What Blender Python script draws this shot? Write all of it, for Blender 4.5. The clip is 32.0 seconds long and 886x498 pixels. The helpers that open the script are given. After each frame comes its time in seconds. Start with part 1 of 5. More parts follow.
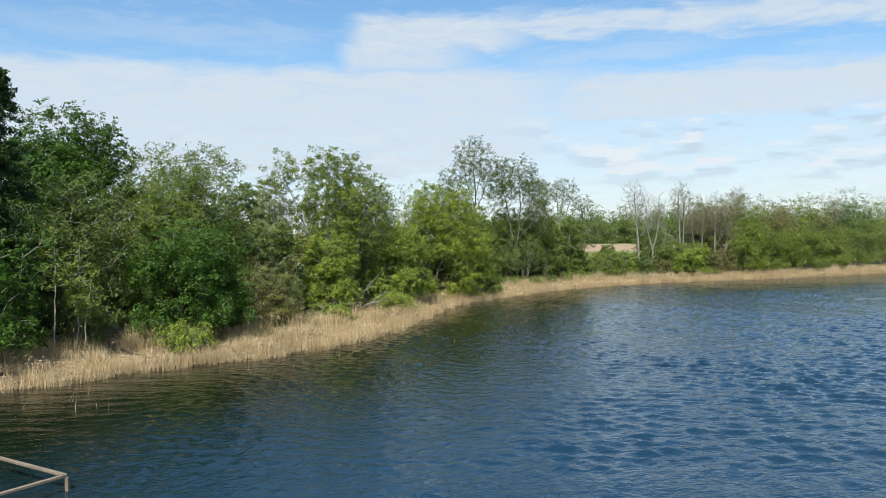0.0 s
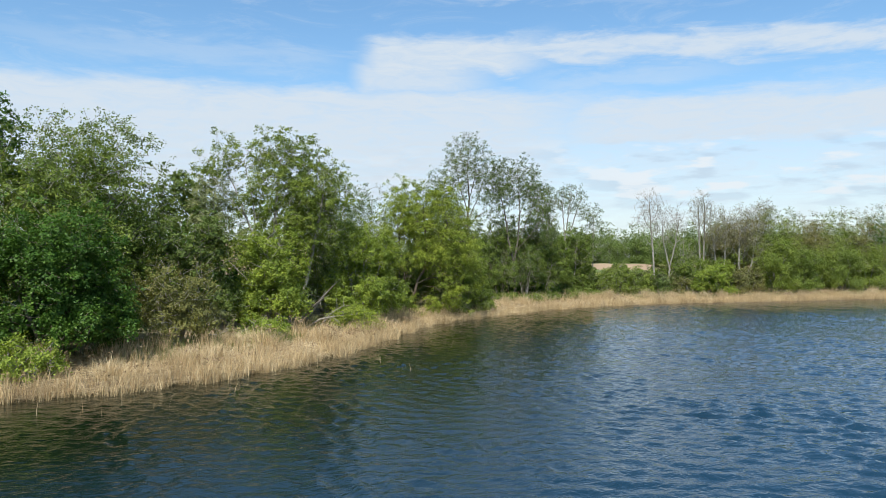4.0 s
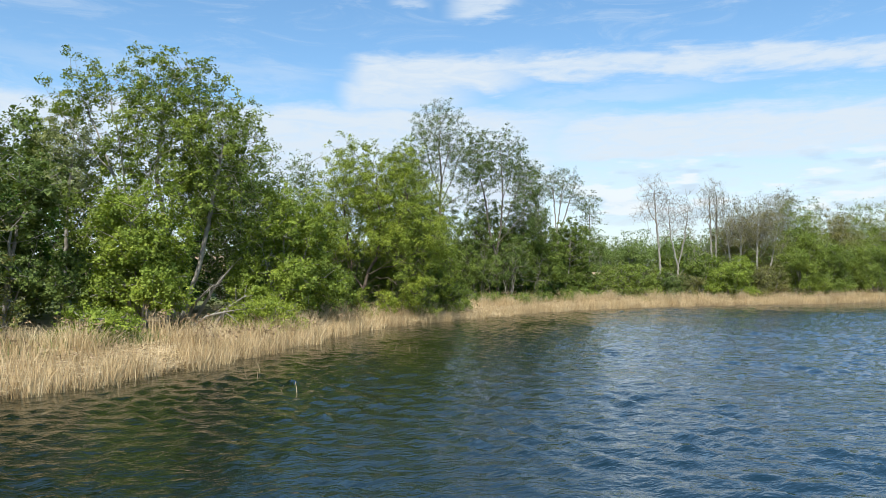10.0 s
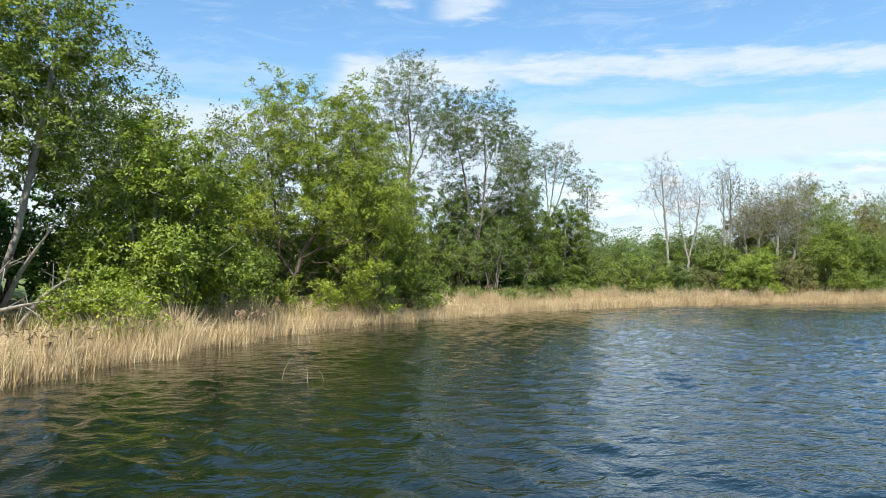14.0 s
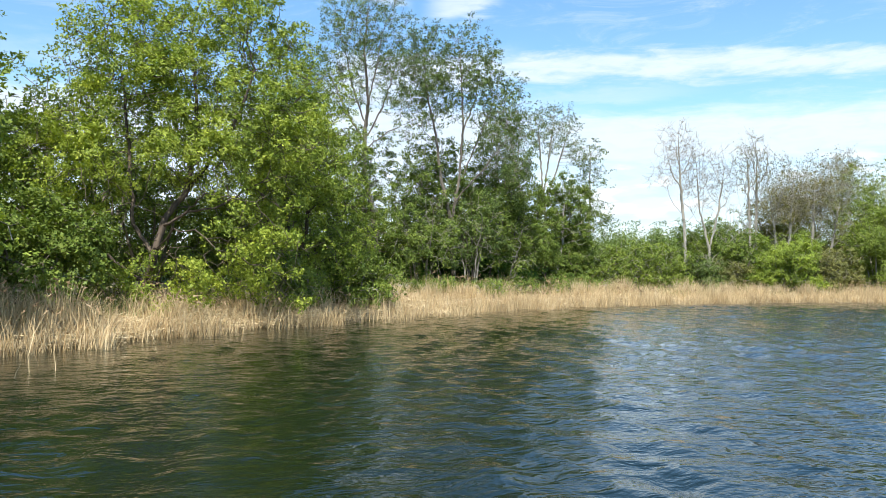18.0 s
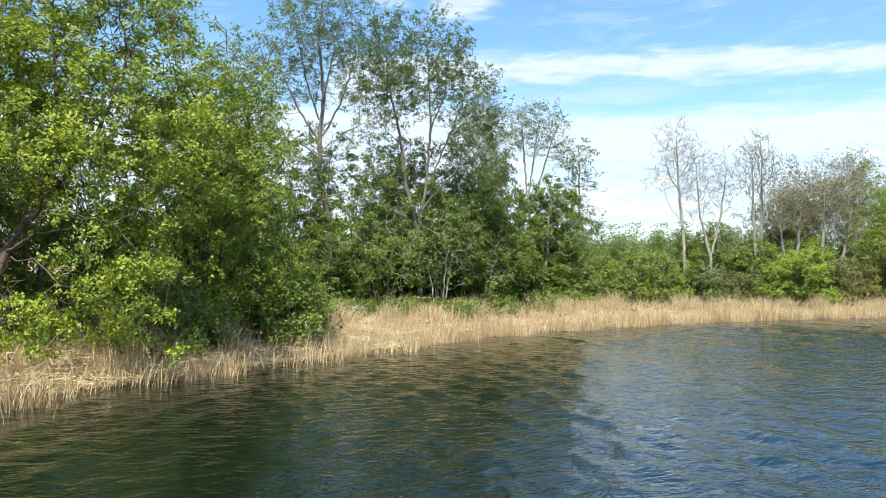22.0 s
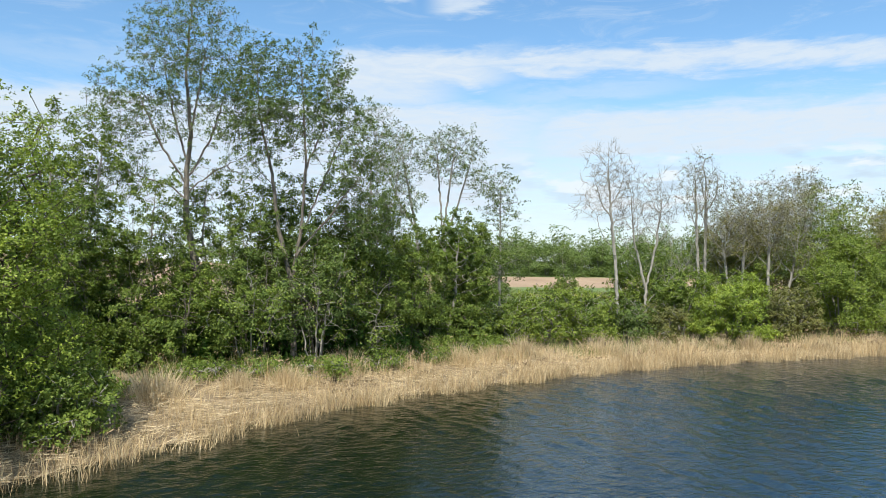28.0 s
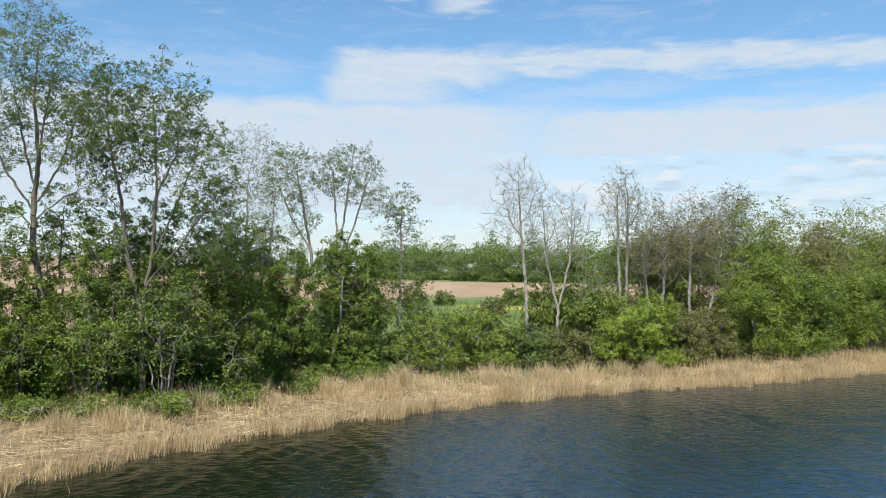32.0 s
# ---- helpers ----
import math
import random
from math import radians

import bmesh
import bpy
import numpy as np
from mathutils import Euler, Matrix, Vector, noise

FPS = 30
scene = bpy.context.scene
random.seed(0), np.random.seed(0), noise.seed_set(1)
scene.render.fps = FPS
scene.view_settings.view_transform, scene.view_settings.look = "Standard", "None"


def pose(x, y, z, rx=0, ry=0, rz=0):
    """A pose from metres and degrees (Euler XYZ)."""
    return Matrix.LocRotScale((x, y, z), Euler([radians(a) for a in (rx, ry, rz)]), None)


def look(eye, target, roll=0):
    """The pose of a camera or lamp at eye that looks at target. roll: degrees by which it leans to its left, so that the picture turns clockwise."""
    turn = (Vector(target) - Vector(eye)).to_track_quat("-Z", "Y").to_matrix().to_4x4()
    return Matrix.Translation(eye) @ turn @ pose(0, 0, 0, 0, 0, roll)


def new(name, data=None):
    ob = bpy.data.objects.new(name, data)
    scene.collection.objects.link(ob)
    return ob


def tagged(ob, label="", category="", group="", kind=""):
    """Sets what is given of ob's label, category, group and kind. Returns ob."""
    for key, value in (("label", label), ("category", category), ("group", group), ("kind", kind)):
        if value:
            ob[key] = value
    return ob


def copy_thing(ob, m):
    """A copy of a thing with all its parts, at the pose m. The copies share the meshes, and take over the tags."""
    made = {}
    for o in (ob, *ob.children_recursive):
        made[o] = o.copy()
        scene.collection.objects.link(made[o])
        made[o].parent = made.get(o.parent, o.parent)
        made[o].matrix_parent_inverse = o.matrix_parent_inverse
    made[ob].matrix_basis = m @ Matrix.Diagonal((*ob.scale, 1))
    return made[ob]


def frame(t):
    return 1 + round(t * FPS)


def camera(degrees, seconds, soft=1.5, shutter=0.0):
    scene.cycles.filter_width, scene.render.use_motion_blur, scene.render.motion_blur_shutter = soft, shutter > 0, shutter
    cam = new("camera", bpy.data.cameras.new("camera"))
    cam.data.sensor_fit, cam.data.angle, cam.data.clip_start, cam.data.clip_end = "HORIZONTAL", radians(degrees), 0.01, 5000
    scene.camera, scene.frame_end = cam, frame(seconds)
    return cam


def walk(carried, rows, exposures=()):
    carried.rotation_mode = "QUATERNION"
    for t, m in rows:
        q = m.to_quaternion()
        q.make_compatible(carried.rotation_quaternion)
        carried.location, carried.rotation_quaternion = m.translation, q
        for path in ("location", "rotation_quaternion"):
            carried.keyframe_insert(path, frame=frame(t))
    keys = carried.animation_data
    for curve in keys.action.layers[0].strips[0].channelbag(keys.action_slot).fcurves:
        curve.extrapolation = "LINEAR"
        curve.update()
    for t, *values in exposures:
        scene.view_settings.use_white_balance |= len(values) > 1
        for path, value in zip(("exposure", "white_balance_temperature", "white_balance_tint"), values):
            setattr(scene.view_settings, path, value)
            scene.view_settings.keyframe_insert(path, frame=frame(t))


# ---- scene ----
cam = camera(59.4, 32.0, soft=0.45)
PATH = [
    (0, (-0.005, -0.179, 6.418), (-0.035, 1.821, 6.399), -0.8),
    (0.5, (0.407, 1.847, 6.315), (0.371, 3.847, 6.302), -0.7),
    (1, (0.825, 3.862, 6.204), (0.784, 5.861, 6.198), -0.6),
    (1.5, (1.278, 5.795, 6.074), (1.232, 7.794, 6.075), -0.5),
    (2, (1.723, 7.454, 5.928), (1.673, 9.453, 5.937), -0.3),
    (2.5, (2.139, 8.883, 5.814), (2.083, 10.883, 5.829), -0.2),
    (3, (2.466, 10.099, 5.671), (2.406, 12.098, 5.691), -0.1),
    (3.5, (2.655, 11.305, 5.462), (2.592, 13.304, 5.488), 0.1),
    (5.5, (1.499, 17.069, 4.041), (1.468, 19.068, 4.103), -0.2),
    (6, (1.584, 17.892, 3.904), (1.552, 19.89, 3.969), -0.1),
    (6.5, (1.767, 18.654, 3.77), (1.733, 20.653, 3.838), -0.1),
    (7, (1.91, 19.55, 3.61), (1.875, 21.548, 3.682), -0.1),
    (7.5, (2.069, 20.743, 3.448), (2.035, 22.742, 3.525), -0.3),
    (8, (2.313, 22.124, 3.326), (2.281, 24.122, 3.407), -0.4),
    (8.5, (2.689, 23.741, 3.219), (2.657, 25.739, 3.301), -0.4),
    (9, (3.172, 25.538, 3.093), (3.14, 27.536, 3.174), -0.4),
    (9.5, (3.543, 27.484, 2.986), (3.517, 29.482, 3.066), -0.3),
    (10, (3.933, 29.32, 2.894), (3.911, 31.318, 2.973), -0.2),
    (10.5, (4.231, 31.058, 2.799), (4.214, 33.057, 2.877), -0.1),
    (11, (4.401, 32.764, 2.677), (4.391, 34.763, 2.757), -0.2),
    (11.5, (4.496, 34.515, 2.624), (4.493, 36.513, 2.705), -0.2),
    (12, (4.585, 36.255, 2.566), (4.588, 38.254, 2.647), -0.1),
    (12.5, (4.74, 37.869, 2.452), (4.745, 39.867, 2.535), -0.1),
    (13, (4.755, 39.678, 2.348), (4.766, 41.676, 2.432), -0.1),
    (13.5, (4.878, 41.378, 2.227), (4.893, 43.377, 2.311), 0.1),
    (14, (4.979, 43.243, 2.138), (4.998, 45.241, 2.22), 0.1),
    (14.5, (5.128, 45.157, 2.045), (5.148, 47.155, 2.126), 0.1),
    (16.5, (6.244, 52.918, 1.477), (6.274, 54.916, 1.562), 0.1),
    (17, (6.537, 54.477, 1.451), (6.569, 56.475, 1.533), 0.3),
    (17.5, (6.722, 55.83, 1.503), (6.758, 57.829, 1.581), 0.4),
    (18, (6.882, 56.947, 1.59), (6.919, 58.945, 1.667), 0.4),
    (18.5, (7.002, 57.896, 1.687), (7.037, 59.894, 1.765), 0.4),
    (19, (7.146, 58.764, 1.798), (7.179, 60.762, 1.876), 0.5),
    (19.5, (7.256, 59.565, 1.914), (7.289, 61.563, 1.991), 0.5),
    (20, (7.373, 60.255, 1.986), (7.407, 62.254, 2.065), 0.5),
    (20.5, (7.611, 60.833, 2.112), (7.644, 62.831, 2.191), 0.4),
    (21, (8.013, 61.412, 2.261), (8.044, 63.41, 2.34), 0.3),
    (21.5, (8.526, 61.982, 2.429), (8.556, 63.98, 2.508), 0.3),
    (22, (9.048, 62.512, 2.565), (9.078, 64.51, 2.645), 0.1),
    (22.5, (9.558, 62.96, 2.778), (9.587, 64.959, 2.858), 0.0),
    (23, (9.972, 63.35, 3.032), (10.0, 65.348, 3.109), 0.0),
    (23.5, (10.371, 63.743, 3.265), (10.397, 65.741, 3.339), 0.0),
    (24, (10.74, 64.066, 3.476), (10.765, 66.064, 3.551), -0.1),
    (24.5, (11.12, 64.368, 3.712), (11.145, 66.366, 3.787), -0.2),
    (25, (11.554, 64.643, 3.927), (11.578, 66.642, 4.003), -0.2),
    (25.5, (12.057, 64.881, 4.143), (12.079, 66.879, 4.219), -0.2),
    (27.5, (14.648, 65.625, 5.285), (14.675, 67.624, 5.351), 0.0),
    (28, (15.514, 65.751, 5.479), (15.539, 67.75, 5.546), 0.0),
    (28.5, (16.425, 65.948, 5.682), (16.45, 67.947, 5.747), 0.1),
    (29, (17.334, 66.117, 5.894), (17.359, 68.116, 5.958), 0.1),
    (29.5, (18.259, 66.246, 6.113), (18.283, 68.245, 6.174), -0.0),
    (30, (19.162, 66.39, 6.355), (19.184, 68.389, 6.415), 0.0),
    (30.5, (20.08, 66.543, 6.586), (20.103, 68.542, 6.646), 0.1),
    (31, (20.953, 66.718, 6.803), (20.975, 68.717, 6.863), 0.1),
    (31.5, (21.826, 66.932, 6.963), (21.848, 68.931, 7.025), 0.1),
    (32, (22.656, 67.118, 7.073), (22.679, 69.117, 7.138), 0.1),
]
walk(cam, [(t, look(eye, target, roll)) for t, eye, target, roll in PATH],
     exposures=[(0, 0.31), (6, 0.36), (10, 0.45), (13, 0.55), (16, 0.69), (19, 0.82), (23, 0.79), (25, 0.66), (28, 0.46), (32, 0.31)])

# ---- world, sun ----
SUN_FROM = Vector((-0.24, -0.97, 1.40)).normalized()
SUN_EL = math.asin(SUN_FROM.z)
SUN_AZ = math.atan2(SUN_FROM.x, SUN_FROM.y)


def build_world():
    w = bpy.data.worlds.new("sky")
    scene.world = w
    w.use_nodes = True
    nt = w.node_tree
    nt.nodes.clear()
    N, L = nt.nodes.new, nt.links.new

    def math_(op, a, b=None, c=None, clamp=False):
        n = N("ShaderNodeMath")
        n.operation, n.use_clamp = op, clamp
        for i, v in enumerate((a, b, c)):
            if v is None:
                continue
            if isinstance(v, (int, float)):
                n.inputs[i].default_value = v
            else:
                L(v, n.inputs[i])
        return n.outputs[0]

    def smooth(v, a, b):
        n = N("ShaderNodeMapRange")
        n.interpolation_type = "SMOOTHSTEP"
        L(v, n.inputs[0])
        n.inputs[1].default_value, n.inputs[2].default_value = a, b
        return n.outputs[0]

    sky = N("ShaderNodeTexSky")
    sky.sky_type, sky.sun_disc = "NISHITA", False
    sky.sun_elevation, sky.sun_rotation = SUN_EL, SUN_AZ
    sky.air_density, sky.dust_density, sky.ozone_density = 1.0, 0.6, 2.5
    co = N("ShaderNodeTexCoord")
    sep = N("ShaderNodeSeparateXYZ")
    L(co.outputs["Generated"], sep.inputs[0])
    x, y, z = sep.outputs
    az = math_("MULTIPLY", math_("ARCTAN2", x, y), 57.2958)
    el = math_("MULTIPLY", math_("ARCSINE", z), 57.2958)
    # streaky coordinates: long across, thin in height
    comb = N("ShaderNodeCombineXYZ")
    L(math_("MULTIPLY", az, 0.035), comb.inputs[0])
    L(math_("MULTIPLY", el, 0.16), comb.inputs[1])

    def noise_tex(vec, scale, detail, rough, dist=0.0, off=0.0):
        m = N("ShaderNodeMapping")
        m.inputs["Location"].default_value = (off, off * 0.7, off * 0.3)
        L(vec, m.inputs[0])
        n = N("ShaderNodeTexNoise")
        L(m.outputs[0], n.inputs["Vector"])
        n.inputs["Scale"].default_value, n.inputs["Detail"].default_value = scale, detail
        n.inputs["Roughness"].default_value, n.inputs["Distortion"].default_value = rough, dist
        return n.outputs["Fac"]

    warp = math_("MULTIPLY", math_("SUBTRACT", noise_tex(comb.outputs[0], 2.2, 5, 0.6, 0.3, 3.1), 0.5), 3.6)
    fine = math_("MULTIPLY", math_("SUBTRACT", noise_tex(comb.outputs[0], 7.0, 6, 0.62, 0.5, 8.0), 0.5), 2.0)
    elw = math_("ADD", math_("ADD", el, warp), fine)

    def band(centre, half, soft, level, slope=0.0, bow=0.0, a0=-400.0, a1=-399.0, b0=400.0, b1=401.0):
        """A cloud streak round an elevation that climbs with the azimuth."""
        c = math_("ADD", math_("MULTIPLY", az, slope), centre)
        if bow:
            c = math_("ADD", c, math_("MULTIPLY", math_("MULTIPLY", az, az), bow))
        d = math_("ABSOLUTE", math_("SUBTRACT", elw, c))
        m = math_("SUBTRACT", 1.0, smooth(d, half, half + soft))
        m = math_("MULTIPLY", m, smooth(az, a0, a1))
        m = math_("MULTIPLY", m, math_("SUBTRACT", 1.0, smooth(az, b0, b1)))
        return math_("MULTIPLY", m, level)

    bands = [
        band(8.4, 3.2, 1.7, 0.96, 0.0, 0.0, -80, -55, 3, 15),
        band(9.5, 0.9, 1.7, 0.96, 0.02, 0.0, 1, 11, 80, 110),
        band(15.0, 0.7, 1.3, 0.97, 0.07, 0.0, -8.5, -6.2, 2, 8),
        band(13.4, 0.5, 1.3, 0.85, 0.0, 0.0, -9, -7, -2, 4),
        band(15.5, 0.1, 1.1, 0.9, 0.0, -0.0013, -1, 5, 45, 70),
        band(19.5, 0.2, 0.9, 0.8, 0.05, 0.0, -1.0, 1.5, 3.5, 6),
        band(20.0, 0.05, 0.7, 0.55, 0.0, 0.0, -5.0, -3.5, -2.5, -1),
        band(14.5, 0.1, 1.1, 0.28, 0.0, 0.0, -40, -22, -12, -8),
        band(13.0, 0.2, 1.0, 0.35, 0.03, 0.0, 2, 8, 14, 22),
        band(2.0, 4.5, 5.0, 0.70, 0.0),
    ]
    total = bands[0]
    for b in bands[1:]:
        total = math_("MAXIMUM", total, b)
    # loose cirrus over the rest of the sky
    plane = N("ShaderNodeVectorMath")
    plane.operation = "DIVIDE"
    L(co.outputs["Generated"], plane.inputs[0])
    zz = N("ShaderNodeCombineXYZ")
    zc = math_("MAXIMUM", z, 0.12)
    for i in range(3):
        L(zc, zz.inputs[i])
    L(zz.outputs[0], plane.inputs[1])
    high = smooth(noise_tex(plane.outputs[0], 0.55, 7, 0.6, 0.8, 5.0), 0.40, 0.72)
    high = math_("MULTIPLY", high, math_("MULTIPLY", smooth(el, 22, 34), 0.42))
    total = math_("MAXIMUM", total, high)
    # small flat cumulus low over the horizon
    puffco = N("ShaderNodeCombineXYZ")
    L(math_("MULTIPLY", az, 0.11), puffco.inputs[0])
    L(math_("MULTIPLY", el, 0.42), puffco.inputs[1])
    low = math_("MULTIPLY", math_("MULTIPLY", smooth(el, 2.5, 5.0), math_("SUBTRACT", 1.0, smooth(el, 7.5, 9.5))), math_("ADD", 0.25, math_("MULTIPLY", smooth(az, 0.0, 14.0), 0.75)))
    puff = math_("MULTIPLY", smooth(noise_tex(puffco.outputs[0], 2.1, 4, 0.5, 0.1, 1.3), 0.53, 0.64), low)
    # the flat grey base lies just below each puff
    baseco = N("ShaderNodeCombineXYZ")
    L(math_("MULTIPLY", az, 0.11), baseco.inputs[0])
    L(math_("MULTIPLY", math_("ADD", el, 0.75), 0.42), baseco.inputs[1])
    above = smooth(noise_tex(baseco.outputs[0], 2.1, 4, 0.5, 0.1, 1.3), 0.50, 0.64)
    grey = math_("MULTIPLY", math_("MULTIPLY", above, low), math_("SUBTRACT", 1.0, math_("MULTIPLY", puff, 0.5)))

    wisps = noise_tex(comb.outputs[0], 9.0, 7, 0.65, 1.2, 12.0)
    total = math_("MULTIPLY", total, math_("ADD", 0.78, math_("MULTIPLY", smooth(wisps, 0.3, 0.62), 0.22)))
    thin = math_("MULTIPLY", smooth(noise_tex(comb.outputs[0], 3.2, 7, 0.68, 1.0, 21.0), 0.48, 0.75), 0.32)
    total = math_("MAXIMUM", total, math_("MULTIPLY", thin, smooth(el, 6.0, 12.0)))
    mix = N("ShaderNodeMixRGB")
    L(total, mix.inputs[0])
    hsv = N("ShaderNodeHueSaturation")
    hsv.inputs["Hue"].default_value = 0.494
    hsv.inputs["Saturation"].default_value, hsv.inputs["Value"].default_value = SKY_SAT, SKY_VAL
    L(sky.outputs[0], hsv.inputs["Color"])
    L(hsv.outputs[0], mix.inputs[1])
    mix.inputs[2].default_value = (*CLOUD, 1)
    mix2 = N("ShaderNodeMixRGB")
    L(math_("MULTIPLY", grey, 0.4), mix2.inputs[0])
    L(mix.outputs[0], mix2.inputs[1])
    mix2.inputs[2].default_value = (CLOUD[0] * 0.66, CLOUD[1] * 0.72, CLOUD[2] * 0.80, 1)
    mix3 = N("ShaderNodeMixRGB")
    L(math_("MULTIPLY", puff, 0.85), mix3.inputs[0])
    L(mix2.outputs[0], mix3.inputs[1])
    mix3.inputs[2].default_value = (CLOUD[0] * 1.2, CLOUD[1] * 1.14, CLOUD[2] * 1.08, 1)
    bg = N("ShaderNodeBackground")
    bg.inputs["Strength"].default_value = 0.086
    L(mix3.outputs[0], bg.inputs[0])
    out = N("ShaderNodeOutputWorld")
    L(bg.outputs[0], out.inputs[0])


SKY_SAT, SKY_VAL, CLOUD = 1.14, 1.62, (6.35, 7.15, 7.95)
build_world()
lamp = bpy.data.lights.new("sun", "SUN")
lamp.energy, lamp.angle, lamp.color = 5.0, radians(0.6), (1.0, 0.96, 0.90)
new("sun", lamp).matrix_world = look(SUN_FROM * 100, (0, 0, 0))

# ---- materials ----


def material(name):
    m = bpy.data.materials.new(name)
    m.use_nodes = True
    nt = m.node_tree
    return m, nt, nt.nodes["Principled BSDF"], nt.nodes["Material Output"]


def ramp(nt, fac, stops):
    r = nt.nodes.new("ShaderNodeValToRGB")
    els = r.color_ramp.elements
    while len(els) < len(stops):
        els.new(0.5)
    for e, (p, c) in zip(els, stops):
        e.position, e.color = p, (*c, 1)
    nt.links.new(fac, r.inputs[0])
    return r.outputs[0]


def noise_fac(nt, scale, detail=4, rough=0.55, vec=None, stretch=None, dist=0.0):
    n = nt.nodes.new("ShaderNodeTexNoise")
    n.inputs["Scale"].default_value, n.inputs["Detail"].default_value, n.inputs["Roughness"].default_value = scale, detail, rough
    n.inputs["Distortion"].default_value = dist
    if vec is None:
        vec = nt.nodes.new("ShaderNodeTexCoord").outputs["Object"]
    if stretch:
        mp = nt.nodes.new("ShaderNodeMapping")
        mp.inputs["Scale"].default_value = stretch
        nt.links.new(vec, mp.inputs[0])
        vec = mp.outputs[0]
    nt.links.new(vec, n.inputs["Vector"])
    return n.outputs["Fac"]


def mix_col(nt, fac, a, b, mode="MIX"):
    m = nt.nodes.new("ShaderNodeMixRGB")
    m.blend_type = mode
    for i, v in enumerate((fac, a, b)):
        if isinstance(v, (int, float)):
            m.inputs[i].default_value = v
        elif isinstance(v, tuple):
            m.inputs[i].default_value = (*v, 1)
        else:
            nt.links.new(v, m.inputs[i])
    return m.outputs[0]


def leaf_material(name, dark, mid, light, trans=0.35, rough=0.5):
    m, nt, p, out = material(name)
    geo = nt.nodes.new("ShaderNodeNewGeometry")
    dark, light = tuple(0.35 * m_ + 0.65 * d_ for d_, m_ in zip(dark, mid)), tuple(0.5 * m_ + 0.5 * l_ for l_, m_ in zip(light, mid))
    per_leaf = ramp(nt, geo.outputs["Random Per Island"], [(0.0, dark), (0.5, mid), (1.0, light)])
    clump = ramp(nt, noise_fac(nt, 0.55, 3), [(0.3, (0.70, 0.74, 0.7)), (0.72, (1.3, 1.22, 1.05))])
    spray = ramp(nt, noise_fac(nt, 2.6, 2), [(0.3, (0.74, 0.8, 0.8)), (0.7, (1.22, 1.16, 1.0))])
    col = mix_col(nt, 1.0, mix_col(nt, 1.0, per_leaf, clump, "MULTIPLY"), spray, "MULTIPLY")
    nt.links.new(col, p.inputs["Base Color"])
    p.inputs["Roughness"].default_value = rough
    p.inputs["Specular IOR Level"].default_value = 0.18
    tr = nt.nodes.new("ShaderNodeBsdfTranslucent")
    nt.links.new(mix_col(nt, 1.0, col, (1.45, 1.5, 0.55), "MULTIPLY"), tr.inputs[0])
    mx = nt.nodes.new("ShaderNodeMixShader")
    mx.inputs[0].default_value = trans
    nt.links.new(p.outputs[0], mx.inputs[1])
    nt.links.new(tr.outputs[0], mx.inputs[2])
    nt.links.new(mx.outputs[0], out.inputs[0])
    return m


def bark_material(name, dark, light, scale=9.0):
    m, nt, p, out = material(name)
    f = noise_fac(nt, scale, 6, 0.65, stretch=(1, 1, 0.25))
    col = ramp(nt, f, [(0.3, dark), (0.7, light)])
    big = ramp(nt, noise_fac(nt, 0.8, 3), [(0.35, (0.75, 0.75, 0.72)), (0.7, (1.1, 1.08, 1.0))])
    nt.links.new(mix_col(nt, 1.0, col, big, "MULTIPLY"), p.inputs["Base Color"])
    p.inputs["Roughness"].default_value = 0.9
    b = nt.nodes.new("ShaderNodeBump")
    b.inputs["Strength"].default_value, b.inputs["Distance"].default_value = 0.6, 0.02
    nt.links.new(f, b.inputs["Height"])
    nt.links.new(b.outputs[0], p.inputs["Normal"])
    return m


def straw_material(name, stops, trans=0.2):
    m, nt, p, out = material(name)
    geo = nt.nodes.new("ShaderNodeNewGeometry")
    c = ramp(nt, geo.outputs["Random Per Island"], stops)
    patch = ramp(nt, noise_fac(nt, 0.35, 4), [(0.3, (0.72, 0.68, 0.62)), (0.7, (1.15, 1.12, 1.08))])
    col = mix_col(nt, 1.0, c, patch, "MULTIPLY")
    nt.links.new(col, p.inputs["Base Color"])
    p.inputs["Roughness"].default_value = 0.7
    tr = nt.nodes.new("ShaderNodeBsdfTranslucent")
    nt.links.new(col, tr.inputs[0])
    mx = nt.nodes.new("ShaderNodeMixShader")
    mx.inputs[0].default_value = trans
    nt.links.new(p.outputs[0], mx.inputs[1])
    nt.links.new(tr.outputs[0], mx.inputs[2])
    nt.links.new(mx.outputs[0], out.inputs[0])
    return m


LEAF_BRIGHT = leaf_material("leaf_willow_bright", (0.07, 0.108, 0.018), (0.2, 0.275, 0.045), (0.37, 0.44, 0.105), 0.23)
LEAF_WILLOW = leaf_material("leaf_willow_fresh", (0.085, 0.125, 0.02), (0.24, 0.31, 0.05), (0.41, 0.46, 0.105), 0.24)
LEAF_GREEN = leaf_material("leaf_alder_green", (0.05, 0.085, 0.018), (0.135, 0.195, 0.04), (0.28, 0.345, 0.095), 0.22)
LEAF_WARM = leaf_material("leaf_willow_warm", (0.06, 0.095, 0.018), (0.17, 0.232, 0.044), (0.32, 0.385, 0.10), 0.23)
LEAF_ALDER = leaf_material("leaf_alder_dull", (0.045, 0.08, 0.026), (0.115, 0.172, 0.052), (0.23, 0.295, 0.11), 0.22)
LEAF_GREY = leaf_material("leaf_willow_grey", (0.05, 0.082, 0.022), (0.11, 0.16, 0.044), (0.21, 0.27, 0.09), 0.20)
# Maple's own deep green; also puts shade into the hollow bushes' leaves.
LEAF_DARK = leaf_material("leaf_maple_and_shade", (0.024, 0.06, 0.01), (0.052, 0.122, 0.019), (0.12, 0.21, 0.042), 0.20)
